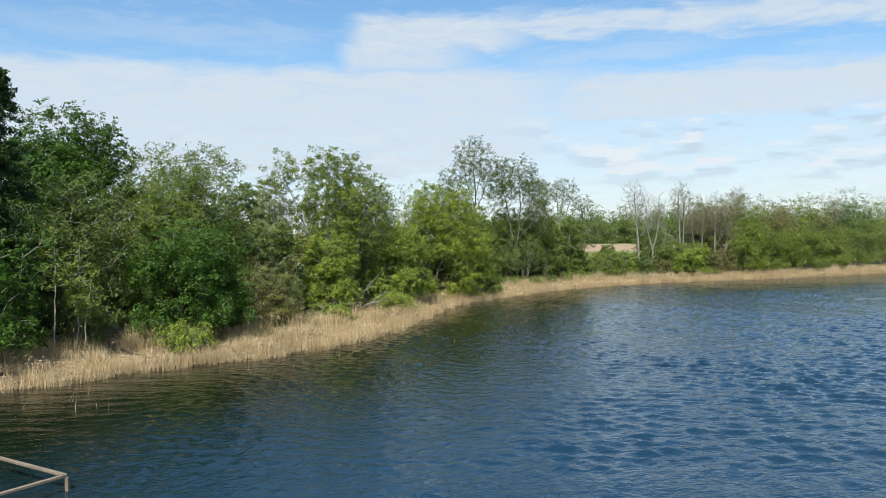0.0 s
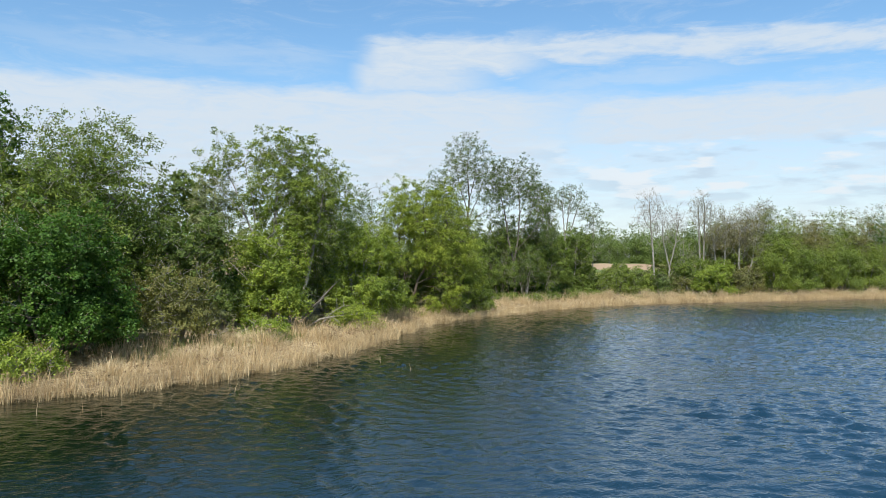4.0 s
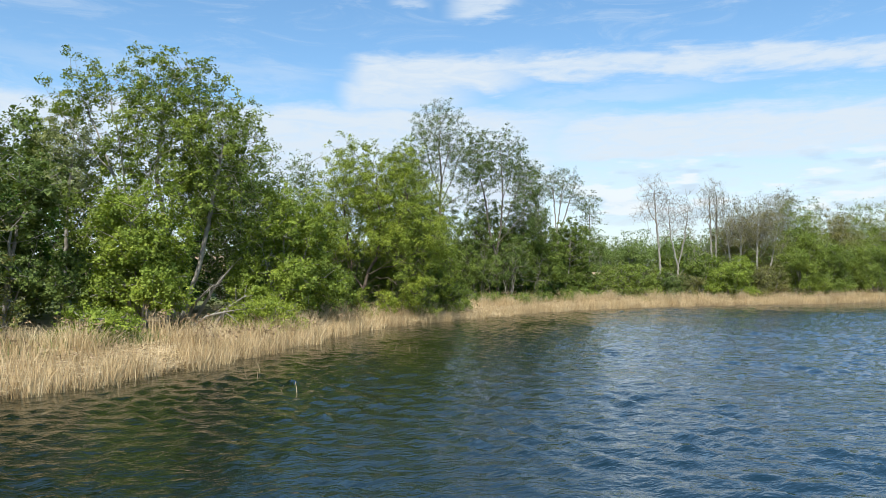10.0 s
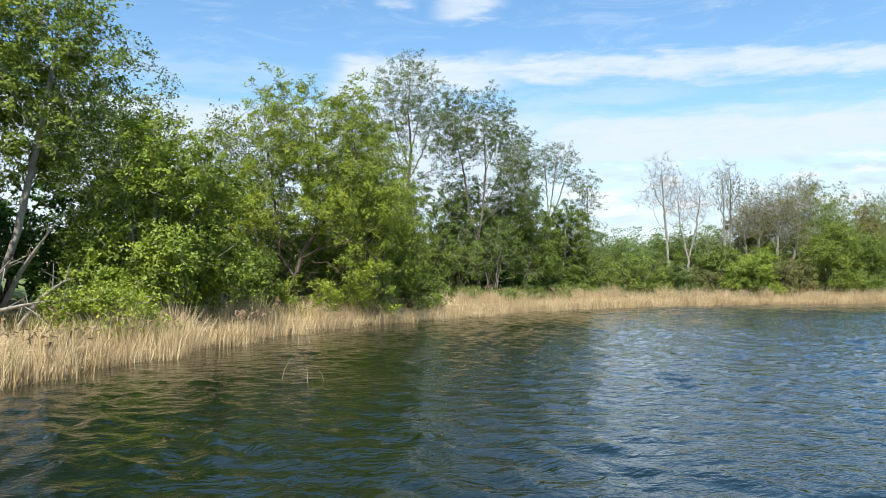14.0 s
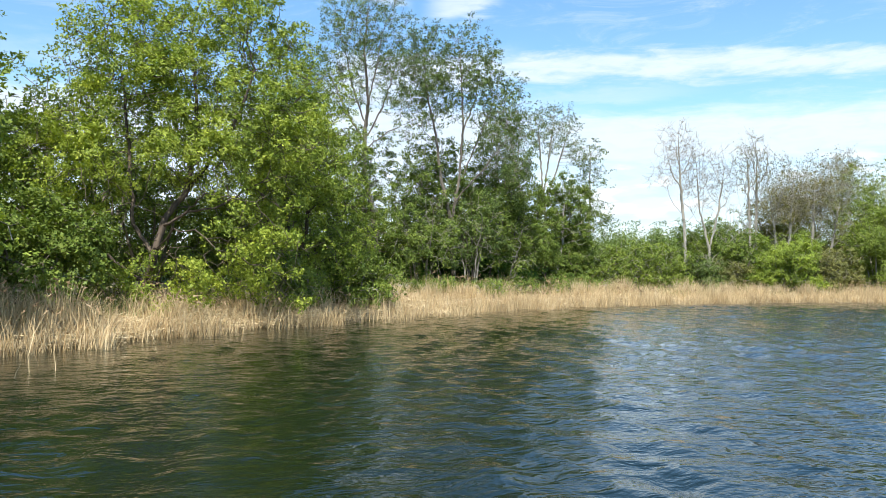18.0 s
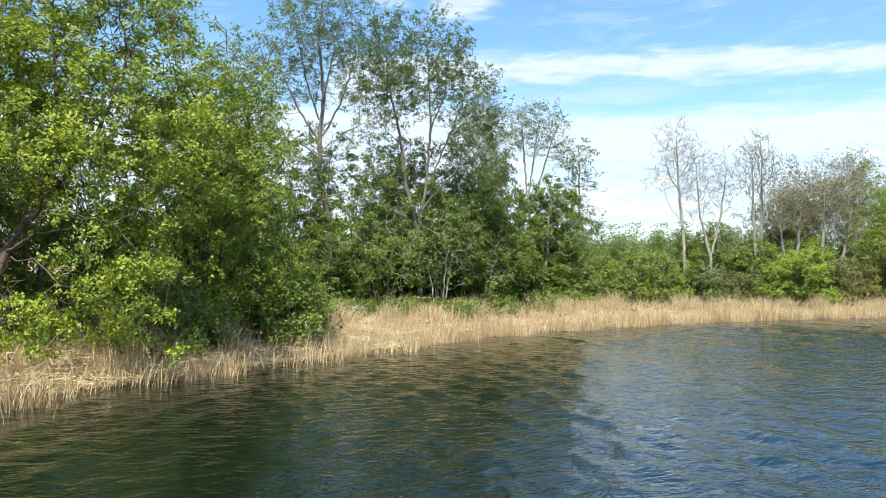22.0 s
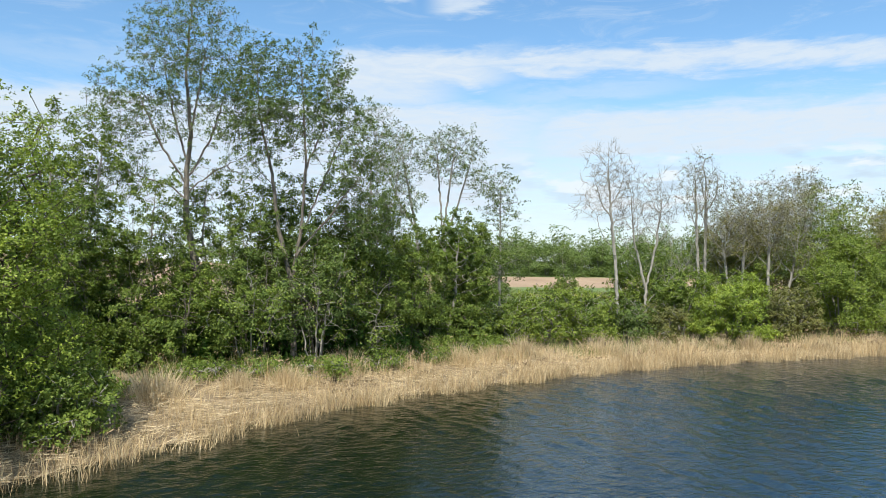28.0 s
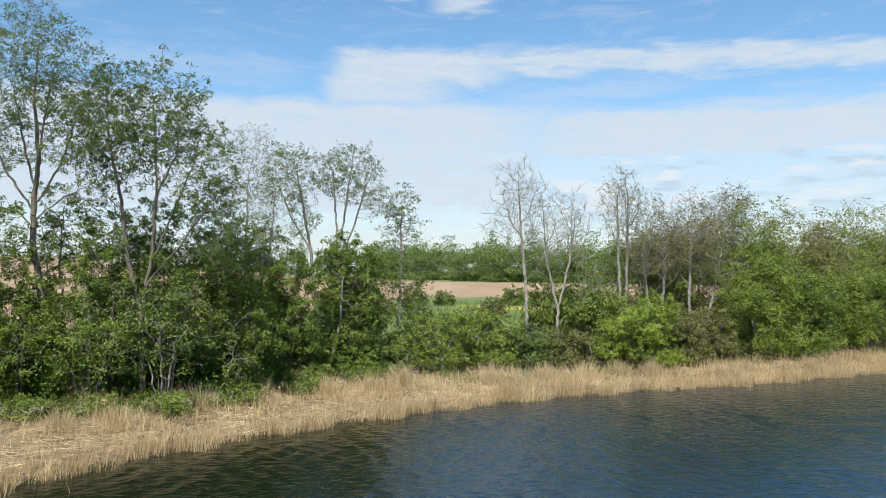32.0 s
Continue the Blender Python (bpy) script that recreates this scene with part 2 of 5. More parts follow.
LEAF_OLIVE = leaf_material("leaf_olive", (0.09, 0.1, 0.03), (0.16, 0.168, 0.06), (0.235, 0.235, 0.1), 0.20)
LEAF_BUD = leaf_material("leaf_brown_bud", (0.12, 0.115, 0.04), (0.18, 0.175, 0.065), (0.26, 0.245, 0.1), 0.18)
# Paler and flatter than the bank leaves: distance haze put into the colour.
LEAF_FAR = leaf_material("leaf_far_wood_hazed", (0.11, 0.16, 0.055), (0.155, 0.22, 0.075), (0.21, 0.285, 0.10), 0.22)
NEEDLE = leaf_material("needle_spruce", (0.016, 0.036, 0.012), (0.026, 0.055, 0.017), (0.04, 0.075, 0.022), 0.12)
BLOSSOM = leaf_material("leaf_pale_bud", (0.20, 0.24, 0.12), (0.28, 0.32, 0.18), (0.40, 0.42, 0.28), 0.22)
BARK_BROWN = bark_material("bark_brown", (0.085, 0.073, 0.058), (0.25, 0.215, 0.17))
BARK_DARK = bark_material("bark_dark_willow", (0.045, 0.034, 0.026), (0.15, 0.115, 0.085))
BARK_GREY = bark_material("bark_grey", (0.17, 0.16, 0.135), (0.40, 0.375, 0.33))
BARK_PALE = bark_material("bark_pale_dead", (0.20, 0.185, 0.155), (0.41, 0.385, 0.335))
REED = straw_material("reed_straw", [(0.0, (0.33, 0.235, 0.115)), (0.45, (0.53, 0.405, 0.215)), (1.0, (0.70, 0.575, 0.35))])
REED_PALE = straw_material("reed_pale_straw", [(0.0, (0.40, 0.31, 0.17)), (0.45, (0.60, 0.49, 0.29)), (1.0, (0.74, 0.64, 0.43))])
REED_DARK = straw_material("reed_brown", [(0.0, (0.20, 0.14, 0.075)), (0.5, (0.33, 0.24, 0.135)), (1.0, (0.46, 0.35, 0.21))])
SEDGE = straw_material("sedge_green", [(0.0, (0.08, 0.13, 0.025)), (0.6, (0.15, 0.21, 0.045)), (1.0, (0.30, 0.30, 0.11))], 0.3)

# ---- plan ----
SHORE = [(-70, -60), (-44, -10), (-30, 16), (-20.3, 33), (-15.2, 39.5), (-10, 43.4), (-7, 48), (-4.6, 54), (-2.9, 63), (-1.2, 73), (1.0, 79.5),
         (4.4, 85), (7.8, 90.5), (10.2, 95.2), (13.8, 99.8), (18.8, 104.4), (26, 109.6), (34, 113.8), (43, 116.8), (52, 121.4), (62, 126.5), (75, 134.5), (105, 152),
         (180, 185), (420, 240), (1200, 260), (4000, 200)]
SH = np.array(SHORE, float)
SEG_A, SEG_B = SH[:-1], SH[1:]
SEG_D = SEG_B - SEG_A
SEG_L = np.hypot(SEG_D[:, 0], SEG_D[:, 1])


def shore_distance(P):
    """Signed distance of points to the waterline, plus on land."""
    P = np.asarray(P, float).reshape(-1, 2)
    best, sign = np.full(len(P), 1e9), np.ones(len(P))
    for a, d, l in zip(SEG_A, SEG_D, SEG_L):
        r = P - a
        t = np.clip((r @ d) / (l * l), 0, 1)
        q = r - t[:, None] * d
        dist = np.hypot(q[:, 0], q[:, 1])
        s = np.sign(d[0] * r[:, 1] - d[1] * r[:, 0])
        near = dist < best - 1e-9
        best[near], sign[near] = dist[near], s[near]
    return best * np.where(sign == 0, 1, sign)


def wobble(x, y, k, seed):
    return (np.sin(x * k + seed) * np.cos(y * k * 1.13 + seed * 1.7) + 0.5 * np.sin(x * k * 2.3 + y * k * 1.9 + seed * 2.1)) / 1.5


def ground_height(P):
    P = np.asarray(P, float).reshape(-1, 2)
    x, y = P[:, 0], P[:, 1]
    d = shore_distance(P) - 1.1
    land = 0.12 + 0.085 * np.clip(d, 0, 22) + 0.04 * np.clip(d - 22, 0, 43) + 0.02 * np.clip(d - 65, 0, 85) + 0.10 * wobble(x, y, 0.5, 1.0) * np.clip(d / 4, 0, 1)
    land += 6.5 * np.exp(-(((x + 95) / 62) ** 2 + ((y - 290) / 85) ** 2)) * np.clip((d - 15) / 40, 0, 1)
    bed = -0.02 + 0.11 * np.clip(d, -16, 0)
    return np.where(d > 0, land, np.minimum(bed, 0.12 + 0.3 * d))


def ground_at(x, y):
    return float(ground_height([(x, y)])[0])


def shore_point(s):
    """Place and landward normal at s metres along the waterline from its fourth corner."""
    i = 3
    while i < len(SEG_L) - 1 and s > SEG_L[i]:
        s -= SEG_L[i]
        i += 1
    d = SEG_D[i] / SEG_L[i]
    return SEG_A[i] + d * s, np.array((-d[1], d[0]))


# ---- mesh helpers ----


def raw_mesh(name, verts, faces, mat, smooth=False):
    """A mesh from arrays: verts (n, 3), faces (m, 3 or 4)."""
    me = bpy.data.meshes.new(name)
    v, f = np.asarray(verts, np.float32), np.asarray(faces, np.int32)
    k = f.shape[1]
    me.vertices.add(len(v))
    me.vertices.foreach_set("co", v.ravel())
    me.loops.add(f.size)
    me.loops.foreach_set("vertex_index", f.ravel())
    me.polygons.add(len(f))
    me.polygons.foreach_set("loop_start", np.arange(0, f.size, k, dtype=np.int32))
    me.polygons.foreach_set("loop_total", np.full(len(f), k, np.int32))
    if smooth:
        me.polygons.foreach_set("use_smooth", np.ones(len(f), bool))
    me.materials.append(mat)
    me.update(calc_edges=True)
    return me


def part_raw(name, verts, faces, mat, parent, label="", smooth=False):
    ob = new(name, raw_mesh(name, verts, faces, mat, smooth))
    ob.parent = parent
    return tagged(ob, label)


def unit(v):
    return v / np.maximum(np.linalg.norm(v, axis=-1, keepdims=True), 1e-9)


def tubes(P, Q, rp, rq, sides):
    """Open tapered prisms from points P to Q."""
    d = unit(Q - P)
    ref = np.where(np.abs(d[:, 2:3]) > 0.9, np.array([[1.0, 0, 0]]), np.array([[0, 0, 1.0]]))
    u = unit(np.cross(d, ref))
    w = np.cross(d, u)
    a = np.arange(sides) * 2 * np.pi / sides
    ring = u[:, None] * np.cos(a)[None, :, None] + w[:, None] * np.sin(a)[None, :, None]
    V = np.concatenate([P[:, None] + ring * rp[:, None, None], Q[:, None] + ring * rq[:, None, None]], 1)
    n = len(P)
    base = (np.arange(n) * 2 * sides)[:, None]
    i = np.arange(sides)[None]
    j = (i + 1) % sides
    F = np.stack([base + i, base + j, base + sides + j, base + sides + i], -1)
    return V.reshape(-1, 3), F.reshape(-1, 4)


def blades_leaf(rng, C, length, width, droop=0.3, face=None):
    """Leaf blades at the places C, one pointed face each, turned towards face where it is given."""
    n = len(C)
    if face is None:
        face = unit(rng.normal(size=(n, 3)) + np.array((0, 0, 0.75)))
    d = rng.normal(size=(n, 3))
    d[:, 2] -= droop
    w = unit(np.cross(d, face))
    d = unit(np.cross(face, w))
    L = (length * rng.uniform(0.6, 1.35, n))[:, None]
    W = (width * rng.uniform(0.65, 1.3, n))[:, None]
    V = np.stack([C + d * L * 0.6, C - d * L * 0.4 + w * W / 2, C - d * L * 0.4 - w * W / 2], 1)
    return V.reshape(-1, 3), np.arange(3 * n).reshape(-1, 3)


def sprays(rng, ends, leaves, size, slim, spread, each=8, bunch=0.34):
    """Leaves gathered in small flat sprays round the twig ends; each spray faces outward and up its own way."""
    k = max(1, leaves // each)
    C = ends[rng.integers(0, len(ends), k)] + np.clip(rng.normal(0, 1, (k, 3)), -1.5, 1.5) * spread * 0.7 * np.array((1, 1, 0.8))
    mid = ends.mean(0) * np.array((1, 1, 0.8))
    face = unit(unit(C - mid) * 0.6 + np.array((0, 0, 0.6)) + rng.normal(0, 0.55, (k, 3)))
    C, face = np.repeat(C, each, 0), np.repeat(face, each, 0)
    off = np.clip(rng.normal(0, 1, C.shape), -1.6, 1.6) * spread * bunch
    off -= 0.6 * face * (off * face).sum(1, keepdims=True)
    C = C + off
    face = unit(face + rng.normal(0, 0.42, C.shape))
    ok = C[:, 2] > 0.08
    return blades_leaf(rng, C[ok], size, size * slim, 0.3, face[ok])


def colonize(rng, stems, lobes, n_attr, up=0.25, shell=0.45, step=0.32, kill=0.36, r_base=0.18, r_tip=0.012, wild=0.12, bole=0.0, knot=0.025):
    """A branching frame that grows step by step towards free places in the crown, forking where they part."""
    nodes, parent, n_first = [], [], 0
    for st in stems:
        prev = -1
        if nodes and st is not stems[0]:
            gap = np.linalg.norm(np.array(nodes) - np.array(st[0], float), axis=1)
            if gap.min() < 0.8 and st[0][2] > 0.3:
                prev = int(gap.argmin())
        for a, b in zip(st[:-1], st[1:]):
            a, b = np.array(a, float), np.array(b, float)
            m = max(1, int(np.ceil(np.linalg.norm(b - a) / step)))
            for i in range(0 if prev < 0 else 1, m + 1):
                t = i / m
                nodes.append(a + (b - a) * t + (rng.normal(0, knot, 3) * (t < 1) if t > 0 else 0))
                parent.append(prev)
                prev = len(nodes) - 1
        if st is stems[0]:
            n_first = len(nodes)
    wts = np.array([l[6] for l in lobes], float)
    pick = rng.choice(len(lobes), n_attr, p=wts / wts.sum())
    Lb = np.array([l[:6] for l in lobes], float)[pick]
    A = Lb[:, :3] + unit(rng.normal(size=(n_attr, 3))) * (rng.uniform(0, 1, n_attr) ** shell)[:, None] * Lb[:, 3:]
    A = A[A[:, 2] > 0.3]
    NP = np.array(nodes)
    par = list(parent)
    D = np.linalg.norm(A[:, None] - NP[None], axis=2) + 2.0 * (NP[None, :, 2] < 0.8)
    near, dist = D.argmin(1), D.min(1)
    for turn in range(110):
        live = dist > kill
        A, near, dist = A[live], near[live], dist[live]
        if not len(A):
            break
        open_ = np.bincount(np.array(par)[np.array(par) >= 0], minlength=len(NP))[near] < 3
        A, near, dist = A[open_], near[open_], dist[open_]
        if not len(A):
            break
        src, inv = np.unique(near, return_inverse=True)
        pull = np.zeros((len(src), 3))
        np.add.at(pull, inv, unit(A - NP[near]))
        d = unit(unit(pull) + np.array((0, 0, up)) + rng.normal(0, wild, pull.shape))
        fresh = NP[src] + d * step
        base = len(NP)
        NP = np.concatenate([NP, fresh])
        par += src.tolist()
        D = np.linalg.norm(A[:, None] - fresh[None], axis=2)
        better = D.min(1) < dist
        near = np.where(better, base + D.argmin(1), near)
        dist = np.minimum(dist, D.min(1)) - 0.002
    par = np.array(par)
    cnt = len(NP)
    leafy = np.ones(cnt, bool)
    leafy[par[par >= 0]] = False
    tips = np.where(leafy)[0]
    load = leafy.astype(float)
    for i in range(cnt - 1, -1, -1):
        if par[i] >= 0:
            load[par[i]] += load[i]
    rad = np.maximum(r_tip, r_base * (load / load.max()) ** 0.55)
    if bole:
        fz = np.clip(NP[:n_first, 2] / max(NP[:n_first, 2].max(), 0.1), 0, 1)
        rad[:n_first] = np.maximum(rad[:n_first], bole * (1 - 0.85 * fz) + 0.05 * np.exp(-fz * 30))
    return NP, par, rad, np.where(par >= 0)[0], tips


def grow(rng, stems, lobes, n_attr, k_up=0.8, shell=0.45, seg=0.7, r_base=0.18, r_tip=0.012, wild=0.12, bole=0.0):
    """A branching frame. stems: polylines from the ground; lobes: crown ellipsoids (cx, cy, cz, rx, ry, rz, weight)."""
    nodes, parent = [], []
    for st in stems:
        prev = -1
        for a, b in zip(st[:-1], st[1:]):
            a, b = np.array(a, float), np.array(b, float)
            m = max(1, int(np.ceil(np.linalg.norm(b - a) / seg)))
            for i in range(m + (1 if prev >= 0 or m == 0 else 1)):
                if prev >= 0 and i == 0:
                    continue
                t = i / m
                nodes.append(a + (b - a) * t + (rng.normal(0, 0.04, 3) if 0 < t < 1 else 0))
                parent.append(prev)
                prev = len(nodes) - 1
        if st is stems[0]:
            n_first = len(nodes)
    wts = np.array([l[6] for l in lobes], float)
    pick = rng.choice(len(lobes), n_attr, p=wts / wts.sum())
    Lb = np.array([l[:6] for l in lobes], float)[pick]
    u = unit(rng.normal(size=(n_attr, 3)))
    u = u / (np.abs(u) ** 2.7).sum(1, keepdims=True) ** (1 / 2.7)
    rad = rng.uniform(0, 1, n_attr) ** shell
    A = Lb[:, :3] + u * rad[:, None] * Lb[:, 3:]
    A = A[A[:, 2] > 0.25]
    cap = len(nodes) + len(A) * 14 + 10
    NP = np.zeros((cap, 3))
    NP[:len(nodes)] = nodes
    cnt = len(nodes)
    par = parent + [-1] * (cap - cnt)
    stem_pts = NP[:cnt].copy()
    order = np.argsort([np.min(np.linalg.norm(stem_pts - a, axis=1)) for a in A])
    tips = []
    for ai in order:
        a = A[ai]
        d = a - NP[:cnt]
        dh = np.hypot(d[:, 0], d[:, 1])
        cost = np.linalg.norm(d, axis=1) + 0.55 * np.abs(d[:, 2] - k_up * dh)
        cost[NP[:cnt, 2] < 0.3] += 2.0
        b = int(np.argmin(cost))
        p0 = NP[b].copy()
        ln = np.linalg.norm(a - p0)
        m = min(12, max(1, int(np.ceil(ln / seg))))
        ctl = (p0 + a) / 2 + np.array((0, 0, 0.10 * ln)) + rng.normal(0, wild * ln * 0.5, 3)
        prev = b
        for i in range(1, m + 1):
            t = i / m
            NP[cnt] = (1 - t) ** 2 * p0 + 2 * t * (1 - t) * ctl + t * t * a
            par[cnt] = prev
            prev = cnt
            cnt += 1
        tips.append(prev)
    NP, par = NP[:cnt], np.array(par[:cnt])
    load = np.zeros(cnt)
    load[tips] = 1
    for i in range(cnt - 1, -1, -1):
        if par[i] >= 0:
            load[par[i]] += load[i]
    top = max(load.max(), 1)
    rad = np.maximum(r_tip, r_base * (np.maximum(load, 0.3) / top) ** 0.62)
    if bole:
        fz = np.clip(NP[:n_first, 2] / max(NP[:n_first, 2].max(), 0.1), 0, 1)
        rad[:n_first] = np.maximum(rad[:n_first], bole * (1 - 0.82 * fz) + 0.05 * np.exp(-fz * 30))
    child = np.where(par >= 0)[0]
    return NP, par, rad, child, np.array(tips)


def frame_mesh(NP, par, rad, child, thin=0.03):
    P, Q, rp, rq = NP[par[child]], NP[child], rad[par[child]], rad[child]
    rp = np.minimum(rp, rq * 1.6)
    fat = rq > thin
    out_v, out_f, off = [], [], 0
    for mask, sides in ((fat, 6), (~fat, 3)):
        if mask.any():
            v, f = tubes(P[mask], Q[mask], rp[mask], rq[mask], sides)
            out_v.append(v)
            out_f.append(f + off)
            off += len(v)
    return np.concatenate(out_v), np.concatenate(out_f)


def tree(name, label, category, x, y, stems, lobes, n_attr, leaves, leaf, bark, size=0.15, spread=0.34, k_up=0.8, r_base=0.18,
         seed=1, group="", shell=0.45, slim=0.75, r_tip=0.012, wild=0.12, twigs=0, seg=0.7, inner=0.35, bole=0.0, free=True, each=8, kill=0.36, bunch=0.34, size_twig=1.0):
    """One tree or bush standing on the ground: trunk with its limbs, and a crown of leaf sprays. free: forks grow freely into the crown."""
    rng = np.random.default_rng(seed)
    root = new(name)
    root.location = (x, y, ground_at(x, y) - 0.05)
    tagged(root, label, category, group)
    if free:
        NP, par, rad, child, tips = colonize(rng, stems, lobes, n_attr, 0.08 + 0.12 * k_up, shell, 0.32, kill, r_base, r_tip, wild, bole)
    else:
        NP, par, rad, child, tips = grow(rng, stems, lobes, n_attr, k_up, shell, seg, r_base, r_tip, wild, bole)
    v, f = frame_mesh(NP, par, rad, child)
    ends = NP[tips]
    if twigs:
        e = np.repeat(tips, twigs)
        P, back = NP[e], NP[par[e]]
        P0 = back + (P - back) * rng.uniform(0, 1, len(e))[:, None]
        d = unit(unit(P - back) * 0.9 + rng.normal(0, 0.5, (len(e), 3)) + np.array((0, 0, 0.35)))
        ends = P0 + d * rng.uniform(0.35, 1.0, len(e))[:, None] * size_twig
        tv, tf = tubes(P0, ends, np.full(len(e), r_tip * 0.8), np.full(len(e), r_tip * 0.45), 3)
        f = np.concatenate([f, tf + len(v)])
        v = np.concatenate([v, tv])
    part_raw("trunk", v, f, bark, root, smooth=True)
    if leaves:
        a, b = NP[par[tips]], NP[tips]
        more = rng.integers(0, len(tips), int(len(ends) * inner / (1 - inner)) + 1)
        along = a[more] + (b - a)[more] * rng.uniform(-1.5, 1, len(more))[:, None]
        lv, lf = sprays(rng, np.concatenate([ends, along]), leaves, size, slim, spread, each, bunch)
        part_raw("crown", lv, lf, leaf, root)
    return root


def fan(rng, trunk, n, t0, t1, out, rise):
    """Limbs that leave a trunk's polyline at rising heights and sweep up and outward."""
    pts = np.array(trunk, float)
    zs = pts[:, 2]
    limbs = []
    for k in range(n):
        z = zs[0] + (zs[-1] - zs[0]) * (t0 + (t1 - t0) * (k + rng.uniform(0, 0.6)) / n)
        p = np.array([np.interp(z, zs, pts[:, 0]), np.interp(z, zs, pts[:, 1]), z])
        a = 2.4 * k + rng.uniform(-0.5, 0.5)
        r = out * rng.uniform(0.7, 1.1) * (1.0 - 0.55 * k / n)
        d = np.array((math.cos(a), math.sin(a), 0))
        limbs.append([tuple(p), tuple(p + d * r * 0.5 + np.array((0, 0, rise * r * 0.32))), tuple(p + d * r * 0.85 + np.array((0, 0, rise * r * 0.8))), tuple(p + d * r + np.array((0, 0, rise * r * 1.25)))])
    return limbs


def ring_stems(rng, n, r0, r1, h0, h1):
    """Several stems from one stool, spreading."""
    out = []
    for i in range(n):
        a = 2 * math.pi * i / n + rng.uniform(-0.5, 0.5)
        k, h = rng.uniform(0.7, 1.1), rng.uniform(h0, h1)
        c, s = math.cos(a), math.sin(a)
        out.append([(c * 0.15 * r0, s * 0.15 * r0, -0.3), (c * r0 * k, s * r0 * k, h * 0.5), (c * r1 * k, s * r1 * k, h)])
    return out


def bush(name, label, x, y, h, r, leaf, seed, leaves=16000, n_attr=200, bark=None, size=0.15, group="shrubs on the bank", ry=None, spread=0.28,
         category="bush", skirt=7, foot=0.12, stems=5, r_base=0.10, lobes=9, each=9):
    """A rounded shrub or tree of uneven lobes; skirt: how many lobes hang low; foot: where the crown begins."""
    rng = np.random.default_rng(seed)
    ry = ry or r
    zm = h * (0.5 + foot / 2)
    crown = [(0, 0, zm, r * 0.86, ry * 0.86, h * (0.49 - foot / 2), 2.4)]
    for i in range(lobes):
        a = 2 * math.pi * i / lobes + rng.uniform(-0.4, 0.4)
        q = rng.uniform(0.3, 0.8)
        zc = h * (foot + (0.98 - foot) * rng.uniform(0.35, 0.85) - 0.16 * q)
        crown.append((math.cos(a) * r * q, math.sin(a) * ry * q, zc, r * rng.uniform(0.26, 0.42), ry * rng.uniform(0.26, 0.42), h * rng.uniform(0.12, 0.2), 0.32))
    for i in range(skirt):
        a = 2 * math.pi * i / max(skirt, 1) + rng.uniform(-0.3, 0.3)
        q = rng.uniform(0.6, 0.85)
        crown.append((math.cos(a) * r * q, math.sin(a) * ry * q, h * (foot + rng.uniform(0.04, 0.16)), r * 0.34, ry * 0.34, h * 0.14, 0.34))
    st = ring_stems(rng, stems, r * 0.22, r * 0.42, h * 0.4, h * 0.65)
    return tree(name, label, category, x, y, st, crown, int(n_attr * (4.0 if h > 9 and size < 0.2 else 3.0 if h > 9 and size < 0.3 else 1.9 if size < 0.3 else 1.5)), leaves, leaf, bark or BARK_GREY, size, spread, 0.7, r_base, seed, group, 0.45, r_tip=0.014, seg=1.1, free=False, each=each)


# ---- ground and water ----


def graded(lo, hi, step, far, growth=1.25):
    """Even steps from lo to hi, growing out to far on both sides."""
    mid = list(np.arange(lo, hi + step / 2, step))
    a, b, s = [], [], step
    p, q = mid[0], mid[-1]
    while p > -far or q < far:
        s = min(s * growth, 260)
        if p > -far:
            p -= s
            a.append(p)
        if q < far:
            q += s
            b.append(q)
    return np.array(a[::-1] + mid + b)


def grid(xs, ys, zf):
    X, Y = np.meshgrid(xs, ys)
    P = np.stack([X.ravel(), Y.ravel()], 1)
    V = np.column_stack([P, zf(P)])
    nx, ny = len(xs), len(ys)
    i = (np.arange(ny - 1)[:, None] * nx + np.arange(nx - 1)[None]).ravel()
    return V, np.stack([i, i + 1, i + nx + 1, i + nx], 1)


